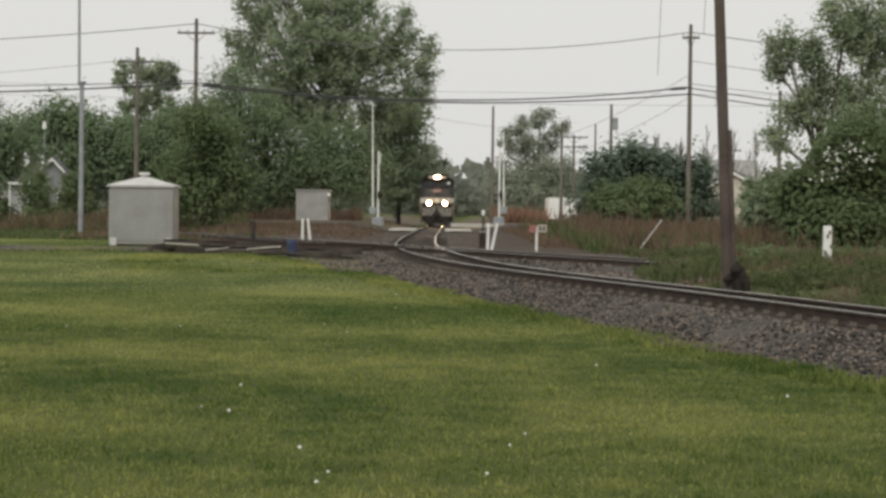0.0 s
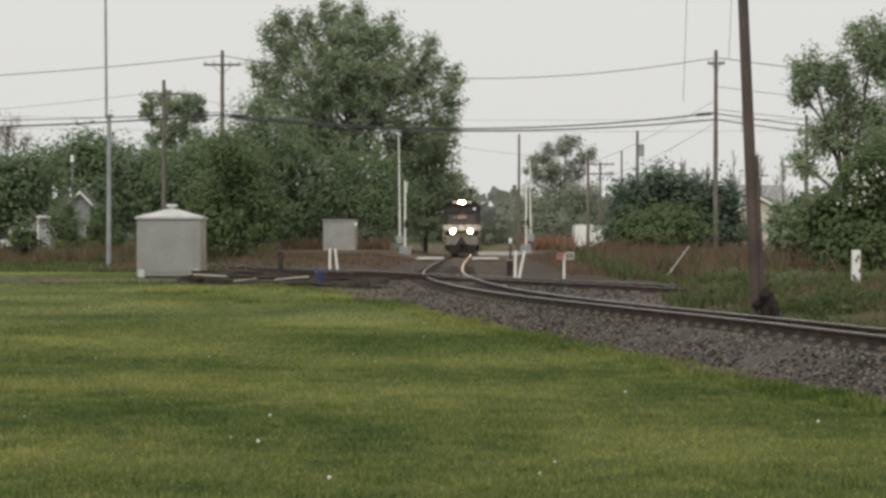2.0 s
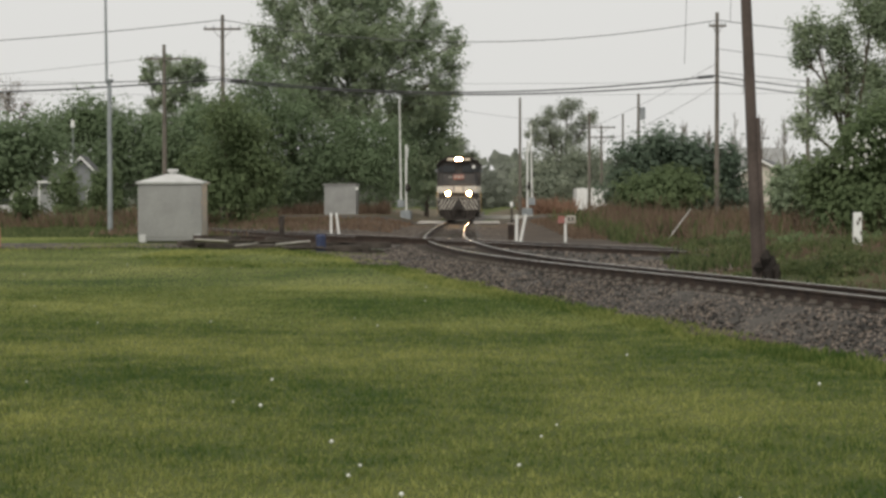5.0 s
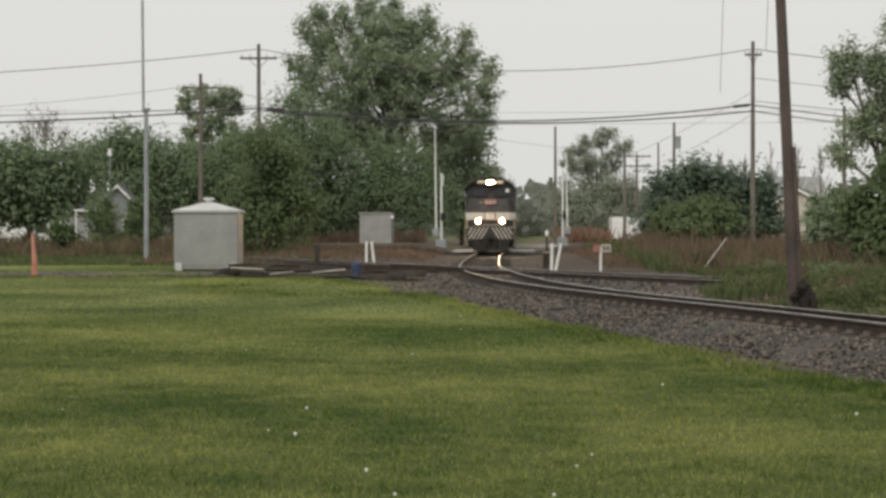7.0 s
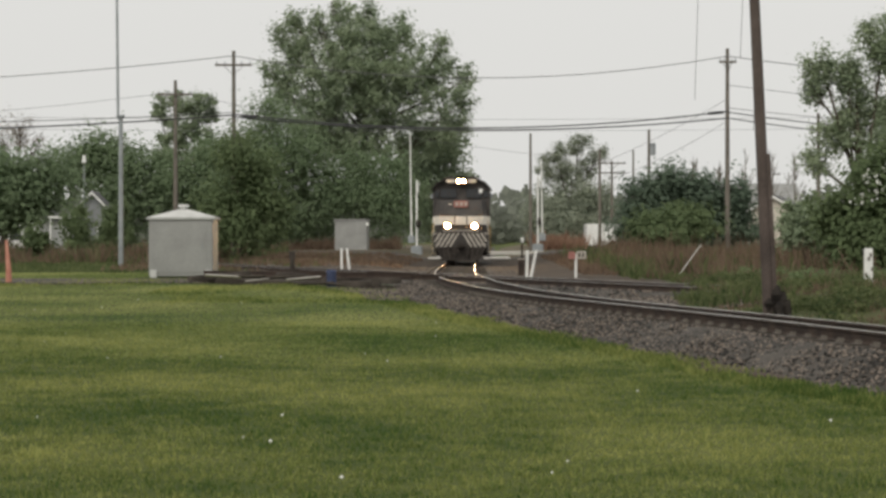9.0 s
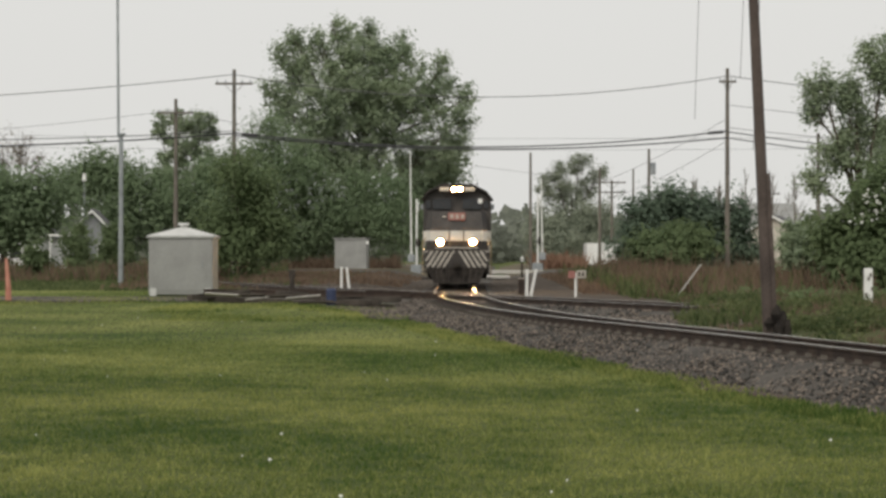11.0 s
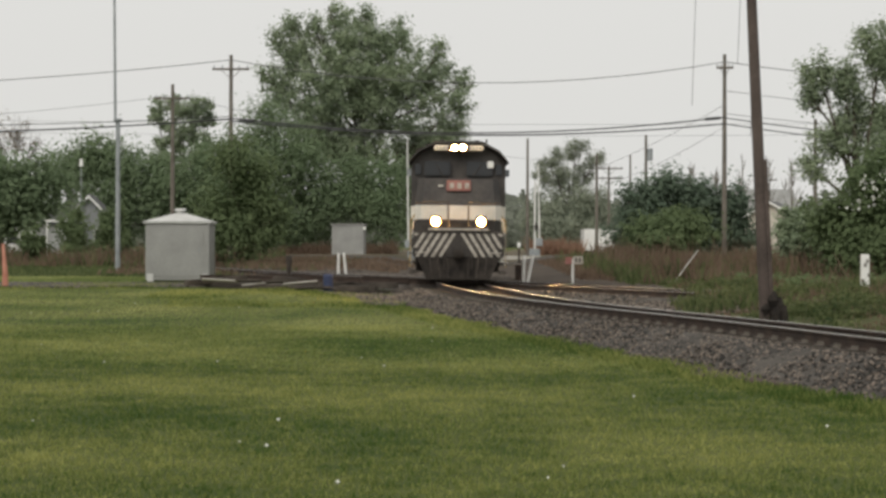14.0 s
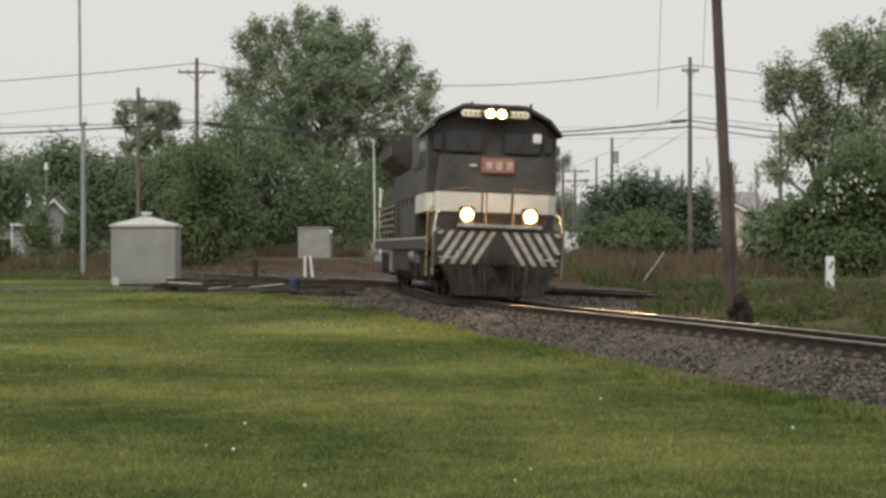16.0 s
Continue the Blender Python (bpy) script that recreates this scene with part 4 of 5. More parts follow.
def plant(name, d, lobes, seed):
    m, leaves, size, label, trunk, gap = LOOK[name]
    kind = "bush" if "bush" in name or "shrub" in name else "tree"
    spread = {"cottonwood": 0.185, "oak": 0.25, "elm": 0.28, "catalpa": 0.2, "juniper": 0.4, "willow_shrub": 0.4, "lilac_bush": 0.38, "mulberry": 0.36, "hackberry": 0.36, "sumac": 0.4}.get(name, 0.3)
    build_tree(name, d, lobes, m, int(leaves * 2.2), size * 0.82, label, kind, trunk, 0.9, seed, gap, None, 45 if name == "thin_tree" else 9, spread)


# crowns as lobes: middle x, middle height, half width, half height
plant("cottonwood", 162, [(-16.15, 18.63, 2.53, 3.14), (-12.1, 19.55, 3.14, 2.94), (-8.05, 18.89, 3.14, 2.94), (-4.0, 16.1, 3.14, 2.53), (-1.72, 13.57, 2.13, 1.82), (-17.67, 15.09, 2.03, 2.03), (-12.61, 15.09, 4.81, 3.29), (-7.54, 14.08, 4.3, 3.29), (-5.26, 10.54, 3.54, 2.53), (-10.58, 10.54, 4.3, 2.78), (-1.97, 11.29, 1.72, 1.22), (-14.88, 12.31, 3.04, 2.43), (-13.11, 10.03, 3.04, 2.53), (-10.07, 16.1, 5.32, 3.8), (-16.76, 21.06, 0.76, 1.22), (-12.81, 21.77, 0.81, 1.22), (-9.87, 21.67, 0.81, 1.22), (-6.94, 20.36, 0.91, 1.22), (-3.34, 18.43, 1.01, 1.11), (-0.91, 15.7, 0.81, 0.81), (-18.98, 16.51, 0.91, 0.91), (-17.92, 19.34, 0.91, 1.32), (-14.63, 20.66, 0.91, 1.32)], 10)
plant("mulberry", 152, [(-17.62, 11.62, 1.52, 1.9), (-18.95, 8.54, 2.85, 2.85), (-15.63, 8.54, 3.33, 3.14), (-13.25, 4.97, 3.42, 3.42), (-18.95, 4.26, 3.33, 2.85), (-9.93, 5.68, 3.8, 3.42), (-7.08, 4.74, 2.38, 3.8), (-15.63, 2.36, 3.33, 1.9)], 11)
plant("sumac", 101, [(-13.7, 6.08, 1.07, 1.33), (-12.75, 4.5, 1.58, 1.74), (-14.17, 3.08, 1.74, 1.52), (-11.96, 2.61, 1.52, 1.33), (-14.8, 1.98, 1.45, 1.14), (-12.91, 1.82, 1.89, 1.14)], 12)
plant("boxelder", 170, [(-3.4, 9.4, 1.91, 2.92), (-2.34, 5.95, 1.38, 1.91), (-4.46, 4.89, 2.23, 3.29), (-5.79, 7.81, 1.91, 2.66)], 13)
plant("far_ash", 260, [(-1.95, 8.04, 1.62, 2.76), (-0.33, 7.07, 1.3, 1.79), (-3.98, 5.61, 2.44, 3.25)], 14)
plant("catalpa", 165, [(-28.31, 13.29, 1.75, 1.44), (-25.42, 13.39, 1.86, 1.55), (-26.76, 11.48, 2.06, 1.55), (-28.31, 9.57, 2.06, 2.06), (-25.21, 9.57, 2.27, 2.06), (-26.76, 13.8, 1.34, 1.03), (-29.08, 12.77, 0.93, 0.82), (-24.44, 12.51, 0.93, 0.93)], 15)
plant("hackberry", 146, [(-30.52, 8.34, 2.37, 1.64), (-32.8, 6.88, 2.65, 1.82), (-28.01, 6.65, 2.1, 2.1), (-25.05, 5.74, 2.65, 2.65), (-21.85, 6.88, 2.28, 2.74), (-20.49, 4.6, 2.74, 2.74), (-29.15, 3.68, 2.28, 2.74), (-23.68, 2.31, 2.74, 2.05)], 16)
plant("maple", 112, [(-27.61, 4.68, 2.31, 1.96), (-29.36, 4.51, 2.1, 2.31), (-31.46, 4.51, 2.1, 2.45), (-28.66, 3.04, 1.82, 1.19), (-31.11, 2.83, 2.1, 1.26)], 17)
plant("thin_tree", 130, [(-33.07, 9.43, 1.71, 1.06), (-32.05, 8.29, 1.46, 0.98), (-34.29, 8.49, 1.46, 1.22)], 18)
plant("garden_bush", 105, [(-23.33, 1.68, 0.85, 1.71), (-22.94, 0.37, 0.85, 0.98), (-25.89, 1.02, 0.98, 1.12)], 19)
plant("garden_bush", 128, [(-26.1, 1.9, 0.9, 1.6), (-25.3, 1.3, 0.9, 1.2), (-26.9, 1.0, 0.7, 0.8), (-25.7, 3.0, 0.8, 0.9)], 29)
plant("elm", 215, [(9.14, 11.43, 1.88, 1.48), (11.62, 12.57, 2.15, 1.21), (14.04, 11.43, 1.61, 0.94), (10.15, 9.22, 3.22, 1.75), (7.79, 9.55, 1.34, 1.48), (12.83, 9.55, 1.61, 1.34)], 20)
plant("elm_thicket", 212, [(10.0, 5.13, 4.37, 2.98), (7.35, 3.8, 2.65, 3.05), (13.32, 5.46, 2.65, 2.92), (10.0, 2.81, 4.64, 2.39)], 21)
plant("juniper", 118, [(10.6, 3.95, 1.45, 1.55), (12.21, 4.69, 1.77, 1.11), (14.05, 4.39, 1.77, 1.25), (16.26, 3.88, 1.55, 1.33), (12.94, 2.47, 3.87, 1.77), (16.63, 2.1, 1.84, 1.47), (10.0, 2.1, 1.05, 1.33), (11.84, 0.93, 2.95, 0.81), (15.52, 0.93, 2.95, 0.81)], 22)
plant("willow_shrub", 105, [(11.35, 2.6, 1.31, 0.85), (9.88, 2.07, 1.12, 0.85), (12.5, 2.07, 1.38, 0.92), (10.7, 1.61, 1.97, 0.85), (9.35, 1.61, 0.75, 0.66)], 23)
plant("oak", 78, [(14.65, 8.63, 0.78, 0.83), (14.31, 7.65, 0.63, 0.63), (15.87, 8.26, 0.98, 0.98), (17.21, 9.61, 1.17, 1.27), (18.79, 8.87, 1.71, 2.19), (16.84, 6.8, 1.61, 1.12), (15.14, 5.83, 0.98, 0.88), (18.31, 5.22, 2.19, 1.95), (14.41, 4.49, 0.63, 0.73)], 24)
plant("lilac_bush", 62, [(13.48, 3.14, 1.01, 1.01), (14.65, 3.24, 1.55, 1.55), (12.32, 1.98, 1.01, 1.01), (13.48, 1.3, 1.2, 0.81), (14.94, 1.1, 1.55, 1.16), (12.61, 0.91, 0.78, 0.58)], 25)
plant("dogwood_shrub", 72, [(12.85, 1.98, 0.85, 0.81), (12.4, 1.6, 0.6, 0.62), (13.45, 1.42, 0.67, 0.67)], 26)


def blossoms():
    """White flower heads on the light green bush."""
    r = np.random.default_rng(70)
    c = np.array([(13.1, 60.6, 3.25), (13.75, 60.6, 3.55), (13.3, 60.8, 2.85), (14.2, 60.5, 3.2), (12.7, 60.9, 2.6)])
    p = (c[:, None, :] + r.normal(size=(5, 26, 3)) * np.array([0.2, 0.15, 0.13])).reshape(-1, 3)
    u = r.normal(size=p.shape)
    u /= np.linalg.norm(u, axis=1)[:, None]
    w = np.cross(u, r.normal(size=p.shape))
    w /= np.linalg.norm(w, axis=1)[:, None]
    q = quads("blossoms", np.stack([p - u * 0.05, p + w * 0.05, p + u * 0.05, p - w * 0.05], 1), "flower")
    bush = bpy.data.objects["lilac_bush"]
    q.parent = bush
    q.matrix_parent_inverse = bush.matrix_world.inverted()
    q["label"] = "small white blossoms"


def far_woods():
    """Distant woods round the horizon: clumps of leaves in an uneven band."""
    rng = np.random.default_rng(77)
    pts, size = [], []
    for i in range(760):
        a = rng.uniform(-0.42, 0.42)
        d = rng.uniform(420, 900)
        x, y = d * math.sin(a), d * math.cos(a)
        h = d * rng.uniform(0.014, 0.0215)
        n = 60
        c = rng.normal(size=(n, 3)) * np.array([h * 0.5, h * 0.5, h * 0.3]) + np.array([x, y, h * 0.55])
        pts.append(c)
        size += [h * 0.16] * n
    p, s = np.concatenate(pts), np.array(size)[:, None]
    u = rng.normal(size=p.shape)
    u /= np.linalg.norm(u, axis=1)[:, None]
    w = np.cross(u, rng.normal(size=p.shape))
    w /= np.linalg.norm(w, axis=1)[:, None]
    v = np.stack([p - u * s, p + w * s, p + u * s, p - w * s], 1)
    # the woods' haze is in the leaf colour
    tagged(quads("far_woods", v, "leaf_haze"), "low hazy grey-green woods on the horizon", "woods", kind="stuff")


blossoms()
far_woods()


def bare_tree(x, y, h, seed):
    rng = random.Random(seed)
    t = thing("bare_tree", x, y, ground_z(x, y), label="slim leafless pale grey tree", category="tree", group="bare trees")
    bm = bmesh.new()
    tube(bm, (0, 0, 0), (rng.uniform(-0.3, 0.3), 0, h), 0.14, 0.03, 6)
    part("trunk", bm, "pole_grey", t)
    for k in range(14):
        bm = bmesh.new()
        z = h * rng.uniform(0.3, 0.95)
        a = rng.uniform(0, 6.28)
        l = (h - z) * 0.35 + 0.5
        tube(bm, (0, 0, z), (math.cos(a) * l * 0.5, math.sin(a) * l * 0.5, z + l), 0.05, 0.015, 5)
        part("branch", bm, "pole_grey", t)


for i in range(17):
    bare_tree(22.5 + i * 0.83, 190 + (i * 7) % 23, 8.6 + (i * 5 % 4) * 0.65, i)

# poles and their wires
left_pole = build_pole(-14.55, 107, 12.4, "grey wooden utility pole with one crossarm above the trees", (11.65,), 0.15)
right_pole = build_pole(14.6, 107, 12.45, "tall grey wooden utility pole carrying wires", (11.75,), 0.15, arm_half=0.5)
build_pole(-18.86, 112, 11.1, "old brown telegraph pole with a short crossarm", (10.32,), 0.15)
near_pole = build_pole(5.43, 34, 9.5, "leaning dark brown wooden pole beside the track", (), 0.115, -0.0465, "pole", name="wooden_pole")
bm = bmesh.new()
box(bm, 0.02, 0.1, -0.1, 0.1, 0, 3.15, 0.01)
stub = part("splice_board", bm, "pole", near_pole, "dark board strapped to the pole")
stub.matrix_local = pose(0.05, 0, 0.12, 0, -2.8, 0)
stump = thing("old_pole_stump", 5.53, 33.95, ground_z(5.53, 33.95), label="dark splintered pole stump beside a leaning pole", category="stump")
for x, y, h, r in ((0, 0, 0.72, 0.15), (0.12, 0.03, 0.6, 0.12), (-0.12, -0.02, 0.5, 0.12), (0.04, -0.12, 0.42, 0.1), (0.2, -0.05, 0.45, 0.08), (-0.03, 0.12, 0.66, 0.1), (0.24, 0.06, 0.3, 0.07)):
    bm = bmesh.new()
    path_tube(bm, [(x, y, -0.1), (x * 1.05, y, h * 0.75), (x * 1.15 + 0.02, y, h)], [r, r * 0.85, r * 0.3], 7)
    part("splinter", bm, "near_black", stump)
build_pole(4.22, 150, 10.0, "slim far utility pole beside the crossing", (), 0.13)
build_pole(9.28, 140, 8.2, "plain far wooden pole near a trailer", (), 0.13)
build_pole(12.4, 170, 8.6, "far pole with two crossarms", (8.45, 7.54), 0.13, arm_half=1.3)
build_pole(16.1, 190, 10.6, "far plain pole over the bushes", (), 0.13)
p = build_pole(14.0, 150, 10.3, "far pole with a grey transformer can", (), 0.15)
bm = bmesh.new()
tube(bm, (0.3, -0.1, 7.9), (0.3, -0.1, 8.9), 0.25, 0.25, 12)
part("transformer", bm, "steel", p)
build_pole(17.7, 95, 7.8, "grey pole in front of an oak", (), 0.12)
build_pole(27.0, 170, 9.0, "far pole with a crossarm over a roof", (7.4,), 0.13)

lines = thing("overhead_wires", 0, 0, 0, label="sagging overhead electric and telephone wires between poles", category="overhead wires")
for a, b, sag, r, m in (
    ((-50, 100, 9.7), (-14.55, 106.9, 12.1), 0.6, 0.027, "thin_cable"),
    ((-14.55, 106.9, 12.1), (14.6, 106.9, 12.0), 1.3, 0.027, "thin_cable"),
    ((14.6, 106.9, 12.0), (45, 112, 11.0), 0.7, 0.027, "thin_cable"),
    ((-50, 100, 7.4), (-14.55, 106.9, 8.6), 0.5, 0.05, "cable"),
    ((-50, 100, 7.9), (-14.55, 106.9, 8.75), 0.4, 0.025, "cable"),
    ((-14.55, 106.9, 8.65), (14.6, 106.9, 8.75), 0.9, 0.045, "cable"),
    ((-14.55, 106.9, 8.5), (14.6, 106.9, 8.35), 0.75, 0.045, "cable"),
    ((14.6, 106.9, 8.7), (45, 113, 7.2), 0.6, 0.035, "cable"),
    ((14.6, 106.9, 8.35), (45, 113, 6.6), 0.6, 0.035, "cable"),
):
    wire(lines, a, b, sag, r, m)
for a, b, sag, r, m in (
    ((-50, 150, 10.6), (50, 150, 10.6), 0.4, 0.014, "thin_cable"),
    ((-50, 150, 11.6), (50, 150, 11.5), 0.4, 0.014, "thin_cable"),
    ((14.6, 106.9, 10.3), (45, 113, 9.2), 0.6, 0.018, "thin_cable"),
    ((14.6, 106.9, 8.95), (45, 113, 7.9), 0.5, 0.02, "thin_cable"),
    ((-50, 118, 8.9), (-18.86, 111.9, 10.4), 0.5, 0.014, "thin_cable"),
    ((-18.86, 111.9, 10.4), (12.4, 169.9, 8.5), 0.6, 0.014, "thin_cable"),
    ((14.6, 106.9, 8.2), (8.0, 150, 5.5), 0.6, 0.014, "thin_cable"),
    ((14.6, 106.9, 9.5), (6.0, 160, 6.5), 0.6, 0.014, "thin_cable"),
):
    wire(lines, a, b, sag, r, m)
for x, z0, z1 in ((8.3, 6.6, 14.5), (10.05, 8.2, 14.5), (10.55, 5.4, 11.5)):
    bm = bmesh.new()
    tube(bm, (x, 70, z0), (x + 0.25, 70, z1), 0.012, 0.012, 5)
    part("drop_wire", bm, "thin_cable", lines)
for x in (-13.6, 13.9):
    bm = bmesh.new()
    tube(bm, (x - 0.45, 106.9, 8.62 if x > 0 else 8.55), (x + 0.45, 106.9, 8.7 if x > 0 else 8.5), 0.09, 0.09, 8)
    part("splice_case", bm, "cable", lines)

mast = thing("steel_mast", -16.5, 83, ground_z(-16.5, 83) - 0.05, label="tall thin grey steel mast on a thicker lower tube", category="mast")
bm = bmesh.new()
tube(bm, (0, 0, 0), (0, 0, 7.0), 0.12, 0.1, 12)
part("lower_tube", bm, "steel", mast)
bm = bmesh.new()
tube(bm, (0, 0, 7.0), (0, 0, 7.1), 0.2, 0.2, 12)
part("collar", bm, "steel", mast)
bm = bmesh.new()
tube(bm, (-0.12, 0, 6.9), (-0.2, 0, 16), 0.065, 0.055, 10)
part("upper_tube", bm, "steel", mast)

build_relay_cabinet()
build_crossing_box()
build_gate(-4.79, 138, 5.8, 9.3, -0.4, "railway crossing signal mast with raised white gate arm")
build_gate(4.44, 138, 6.1, 7.4, 0.35, "railway crossing signal mast beside the road")
build_post("marker_post", -6.1, 80, 1.05, 0.06, "white", "short white wooden marker post", "marker post")
build_post("marker_post", -5.75, 80, 1.05, 0.06, "white", "short white marker post leaning a little", "marker post", (-0.12, 0))
build_post("marker_post", 1.72, 66, 1.1, 0.055, "white", "upright white clearance post", "marker post", (0.02, 0))
build_post("marker_post", 1.85, 66, 1.1, 0.055, "white", "white clearance post leaning aside", "marker post", (0.22, 0))
build_post("leaning_stake", 6.2, 58, 1.2, 0.013, "white", "thin pale stake leaning over in dry weeds", "stake", (0.88, 0))
whistle = build_post("concrete_marker", 10.3, 48.2, 1.0, 0.11, "white", "chipped white concrete marker post in grass", "marker post", square=True)
for zz, xx in ((0.82, 0.05), (0.72, 0.0), (0.45, 0.09), (0.3, -0.07)):
    bm = bmesh.new()
    box(bm, xx - 0.03, xx + 0.03, -0.075, -0.063, zz - 0.05, zz + 0.05)
    part("dark_chip", bm, "pole_grey", whistle)
sign = thing("trackside_sign", 3.4, 64, ground_z(3.4, 64) - 0.05, label="small weathered red and white trackside sign on a post", category="sign")
bm = bmesh.new()
tube(bm, (0, 0, 0), (0, 0, 0.95), 0.045, 0.045, 8)
part("post", bm, "white", sign)
bm = bmesh.new()
box(bm, -0.27, -0.02, -0.07, -0.04, 0.76, 1.02, 0.01)
part("red_board", bm, "dull_red", sign)
bm = bmesh.new()
box(bm, 0.02, 0.36, -0.075, -0.045, 0.76, 1.04, 0.01)
wb = part("white_board", bm, "dirty_cream", sign)
for k in range(2):
    bm = bmesh.new()
    box(bm, 0.09 + 0.12 * k, 0.16 + 0.12 * k, -0.085, -0.072, 0.84, 0.98)
    part("bar_mark", bm, "dark", wb)
delineator = build_post("delineator", -14.9, 57, 0.5, 0.1, "orange", "faded orange plastic delineator post on the grass", "delineator")
bm = bmesh.new()
tube(bm, (0, 0, 0.5), (-0.07, 0, 1.45), 0.09, 0.045, 10)
part("upper_tube", bm, "orange", delineator)
bm = bmesh.new()
box(bm, -0.3, 0.3, -0.3, 0.3, 0, 0.12, 0.03)
part("base", bm, "dark", delineator)

barricade = thing("traffic_barricade", -16.85, 56.4, ground_z(-16.85, 56.4) - 0.01, 4, label="three-rail orange and white striped traffic barricade on metal feet", category="barricade")
for x in (-0.78, 0.78):
    bm = bmesh.new()
    box(bm, x - 0.03, x + 0.03, -0.03, 0.03, 0.04, 1.52, 0.008)
    upright = part("upright", bm, "dirty_cream", barricade)
    bm = bmesh.new()
    box(bm, x - 0.04, x + 0.04, -0.55, 0.55, 0, 0.06, 0.01)
    part("foot", bm, "dark", barricade)
for z in (0.28, 0.8, 1.3):
    bm = bmesh.new()
    box(bm, -0.9, 0.9, -0.07, -0.035, z - 0.11, z + 0.11, 0.008)
    board = part("rail_board", bm, "white", barricade)
    for k in range(5):
        x = -0.78 + 0.34 * k
        bm = bmesh.new()
        prism(bm, [(x, z - 0.1), (x + 0.17, z - 0.1), (x + 0.08, z + 0.1), (x - 0.09, z + 0.1)], -0.078, -0.069)
        part("stripe", bm, "orange", board)
bm = bmesh.new()
box(bm, -0.65, 0.65, -0.06, 0.06, 0, 0.05, 0.012)
plank = tagged(part("white_plank", bm, "white"), "white painted plank lying on the mown lawn", "plank")
plank.matrix_world = pose(-9.9, 29, ground_z(-9.9, 29) + 0.015, 0, 0, 3)

# old track material lying beside the diamond
rng = random.Random(21)
for k in range(15):
    x, y = -8.0 + 0.31 * k, 56.0 + rng.uniform(-0.8, 1.5)
    bm = bmesh.new()
    box(bm, -1.25, 1.25, -0.11, 0.11, 0, 0.17, 0.015)
    t = tagged(part("old_sleeper", bm, "tie"), "dark old wooden sleeper lying on gravel", "sleeper", "old sleepers")
    t.matrix_world = pose(x, y, ground_z(x, y) + rng.choice((0.01, 0.03, 0.17)), rng.uniform(-8, 8), rng.uniform(-6, 6), rng.uniform(-45, 70))
for k in range(9):
    x, y = -7.7 + 0.4 * k, 54.4 + rng.uniform(-0.3, 0.3)
    bm = bmesh.new()
    box(bm, -0.55, 0.55, -0.07, 0.07, 0, 0.04, 0.006)
    t = tagged(part("pale_plank", bm, "tie" if k % 3 else "concrete"), "weathered plank lying on dark sleepers", "plank", "pale planks")
    t.matrix_world = pose(x, y, ground_z(x, y) + rng.uniform(0.1, 0.28), rng.uniform(-25, 5), rng.uniform(-10, 10), rng.uniform(-40, 40))
for k in range(5):
    bm = bmesh.new()
    prism(bm, [(u, z + 0.172) for u, z in RAIL], -3.2, 3.2)
    x, y = -6.3 + 0.5 * k, 57.5 + 0.5 * k
    t = tagged(part("old_rail", bm, "railrust"), "rusty length of old rail lying on the ground", "rail", "old rails")
    t.matrix_world = pose(x, y, ground_z(x, y) + 0.2, 0, 0, rng.uniform(55, 80))
stand = thing("switch_stand", -6.43, 62, ground_z(-6.43, 62), label="low black iron switch stand with a lever", category="switch stand")
bm = bmesh.new()
box(bm, -0.3, 0.3, -0.15, 0.15, 0, 0.25, 0.03)
part("base", bm, "dark", stand)
bm = bmesh.new()
tube(bm, (0, 0, 0.2), (0, 0, 0.85), 0.09, 0.07, 8)
part("spindle", bm, "dark", stand)
bm = bmesh.new()
box(bm, -0.11, 0.11, -0.02, 0.02, 0.7, 0.98, 0.01)
part("target", bm, "dark", stand)
bm = bmesh.new()
tube(bm, (0, 0, 0), (0, 0, 0.5), 0.15, 0.15, 14)
tube(bm, (0, 0, 0.5), (0, 0, 0.56), 0.17, 0.12, 14)
drum = tagged(part("blue_drum", bm, "blue"), "dull blue drum standing beside old sleepers", "drum")
drum.matrix_world = pose(-4.5, 54.9, ground_z(-4.5, 54.9))

# houses and a trailer beyond the trees
build_house(-29.0, 135, 3.4, 7, 2.7, 4.5, "siding", "small grey house with a white-edged gable behind trees", 8)
build_house(-34.2, 126, 7, 8, 2.6, 4.2, "white", "white cottage behind a dark maple", 0)
build_house(24.6, 152, 5, 7, 3.3, 4.5, "beige", "beige house with a grey roof behind bushes", -15)
build_house(35.0, 203, 9, 6.2, 4.8, 7.0, "white", "pale building with a light grey roof behind the utility poles", 90, "grey_cabinet")
porch = thing("porch", -24.35, 105.5, ground_z(-24.35, 105.5), label="white flat porch roof on posts beside a house", category="porch")
bm = bmesh.new()
box(bm, -0.75, 0.75, -0.6, 0.6, 2.45, 2.57, 0.02)
part("roof", bm, "white", porch)
for x in (-0.65, 0.65):
    bm = bmesh.new()
    box(bm, x - 0.04, x + 0.04, -0.5, -0.42, 0, 2.45)
    part("post", bm, "white", porch)
bm = bmesh.new()
box(bm, -0.1, 0.6, 0.3, 0.5, 0.2, 1.9, 0.02)
part("wall_panel", bm, "white", porch)
flag = build_post("flag_pole", -26.6, 130, 2.6, 0.03, "white", "short pole with a hanging red and white striped flag", "flag")
for k in range(5):
    bm = bmesh.new()
    box(bm, -0.1 - 0.07 * k, -0.03 - 0.07 * k, -0.03, 0.0, 1.3, 2.4 - 0.05 * k)
    part("stripe", bm, "red" if k % 2 else "white", flag)
lamp = build_post("yard_lamp", -27.4, 125, 6.6, 0.06, "steel", "slim grey yard light pole with a pale lamp head", "lamp post")
bm = bmesh.new()
tube(bm, (0, 0, 6.5), (0, 0, 7.0), 0.16, 0.1, 10)
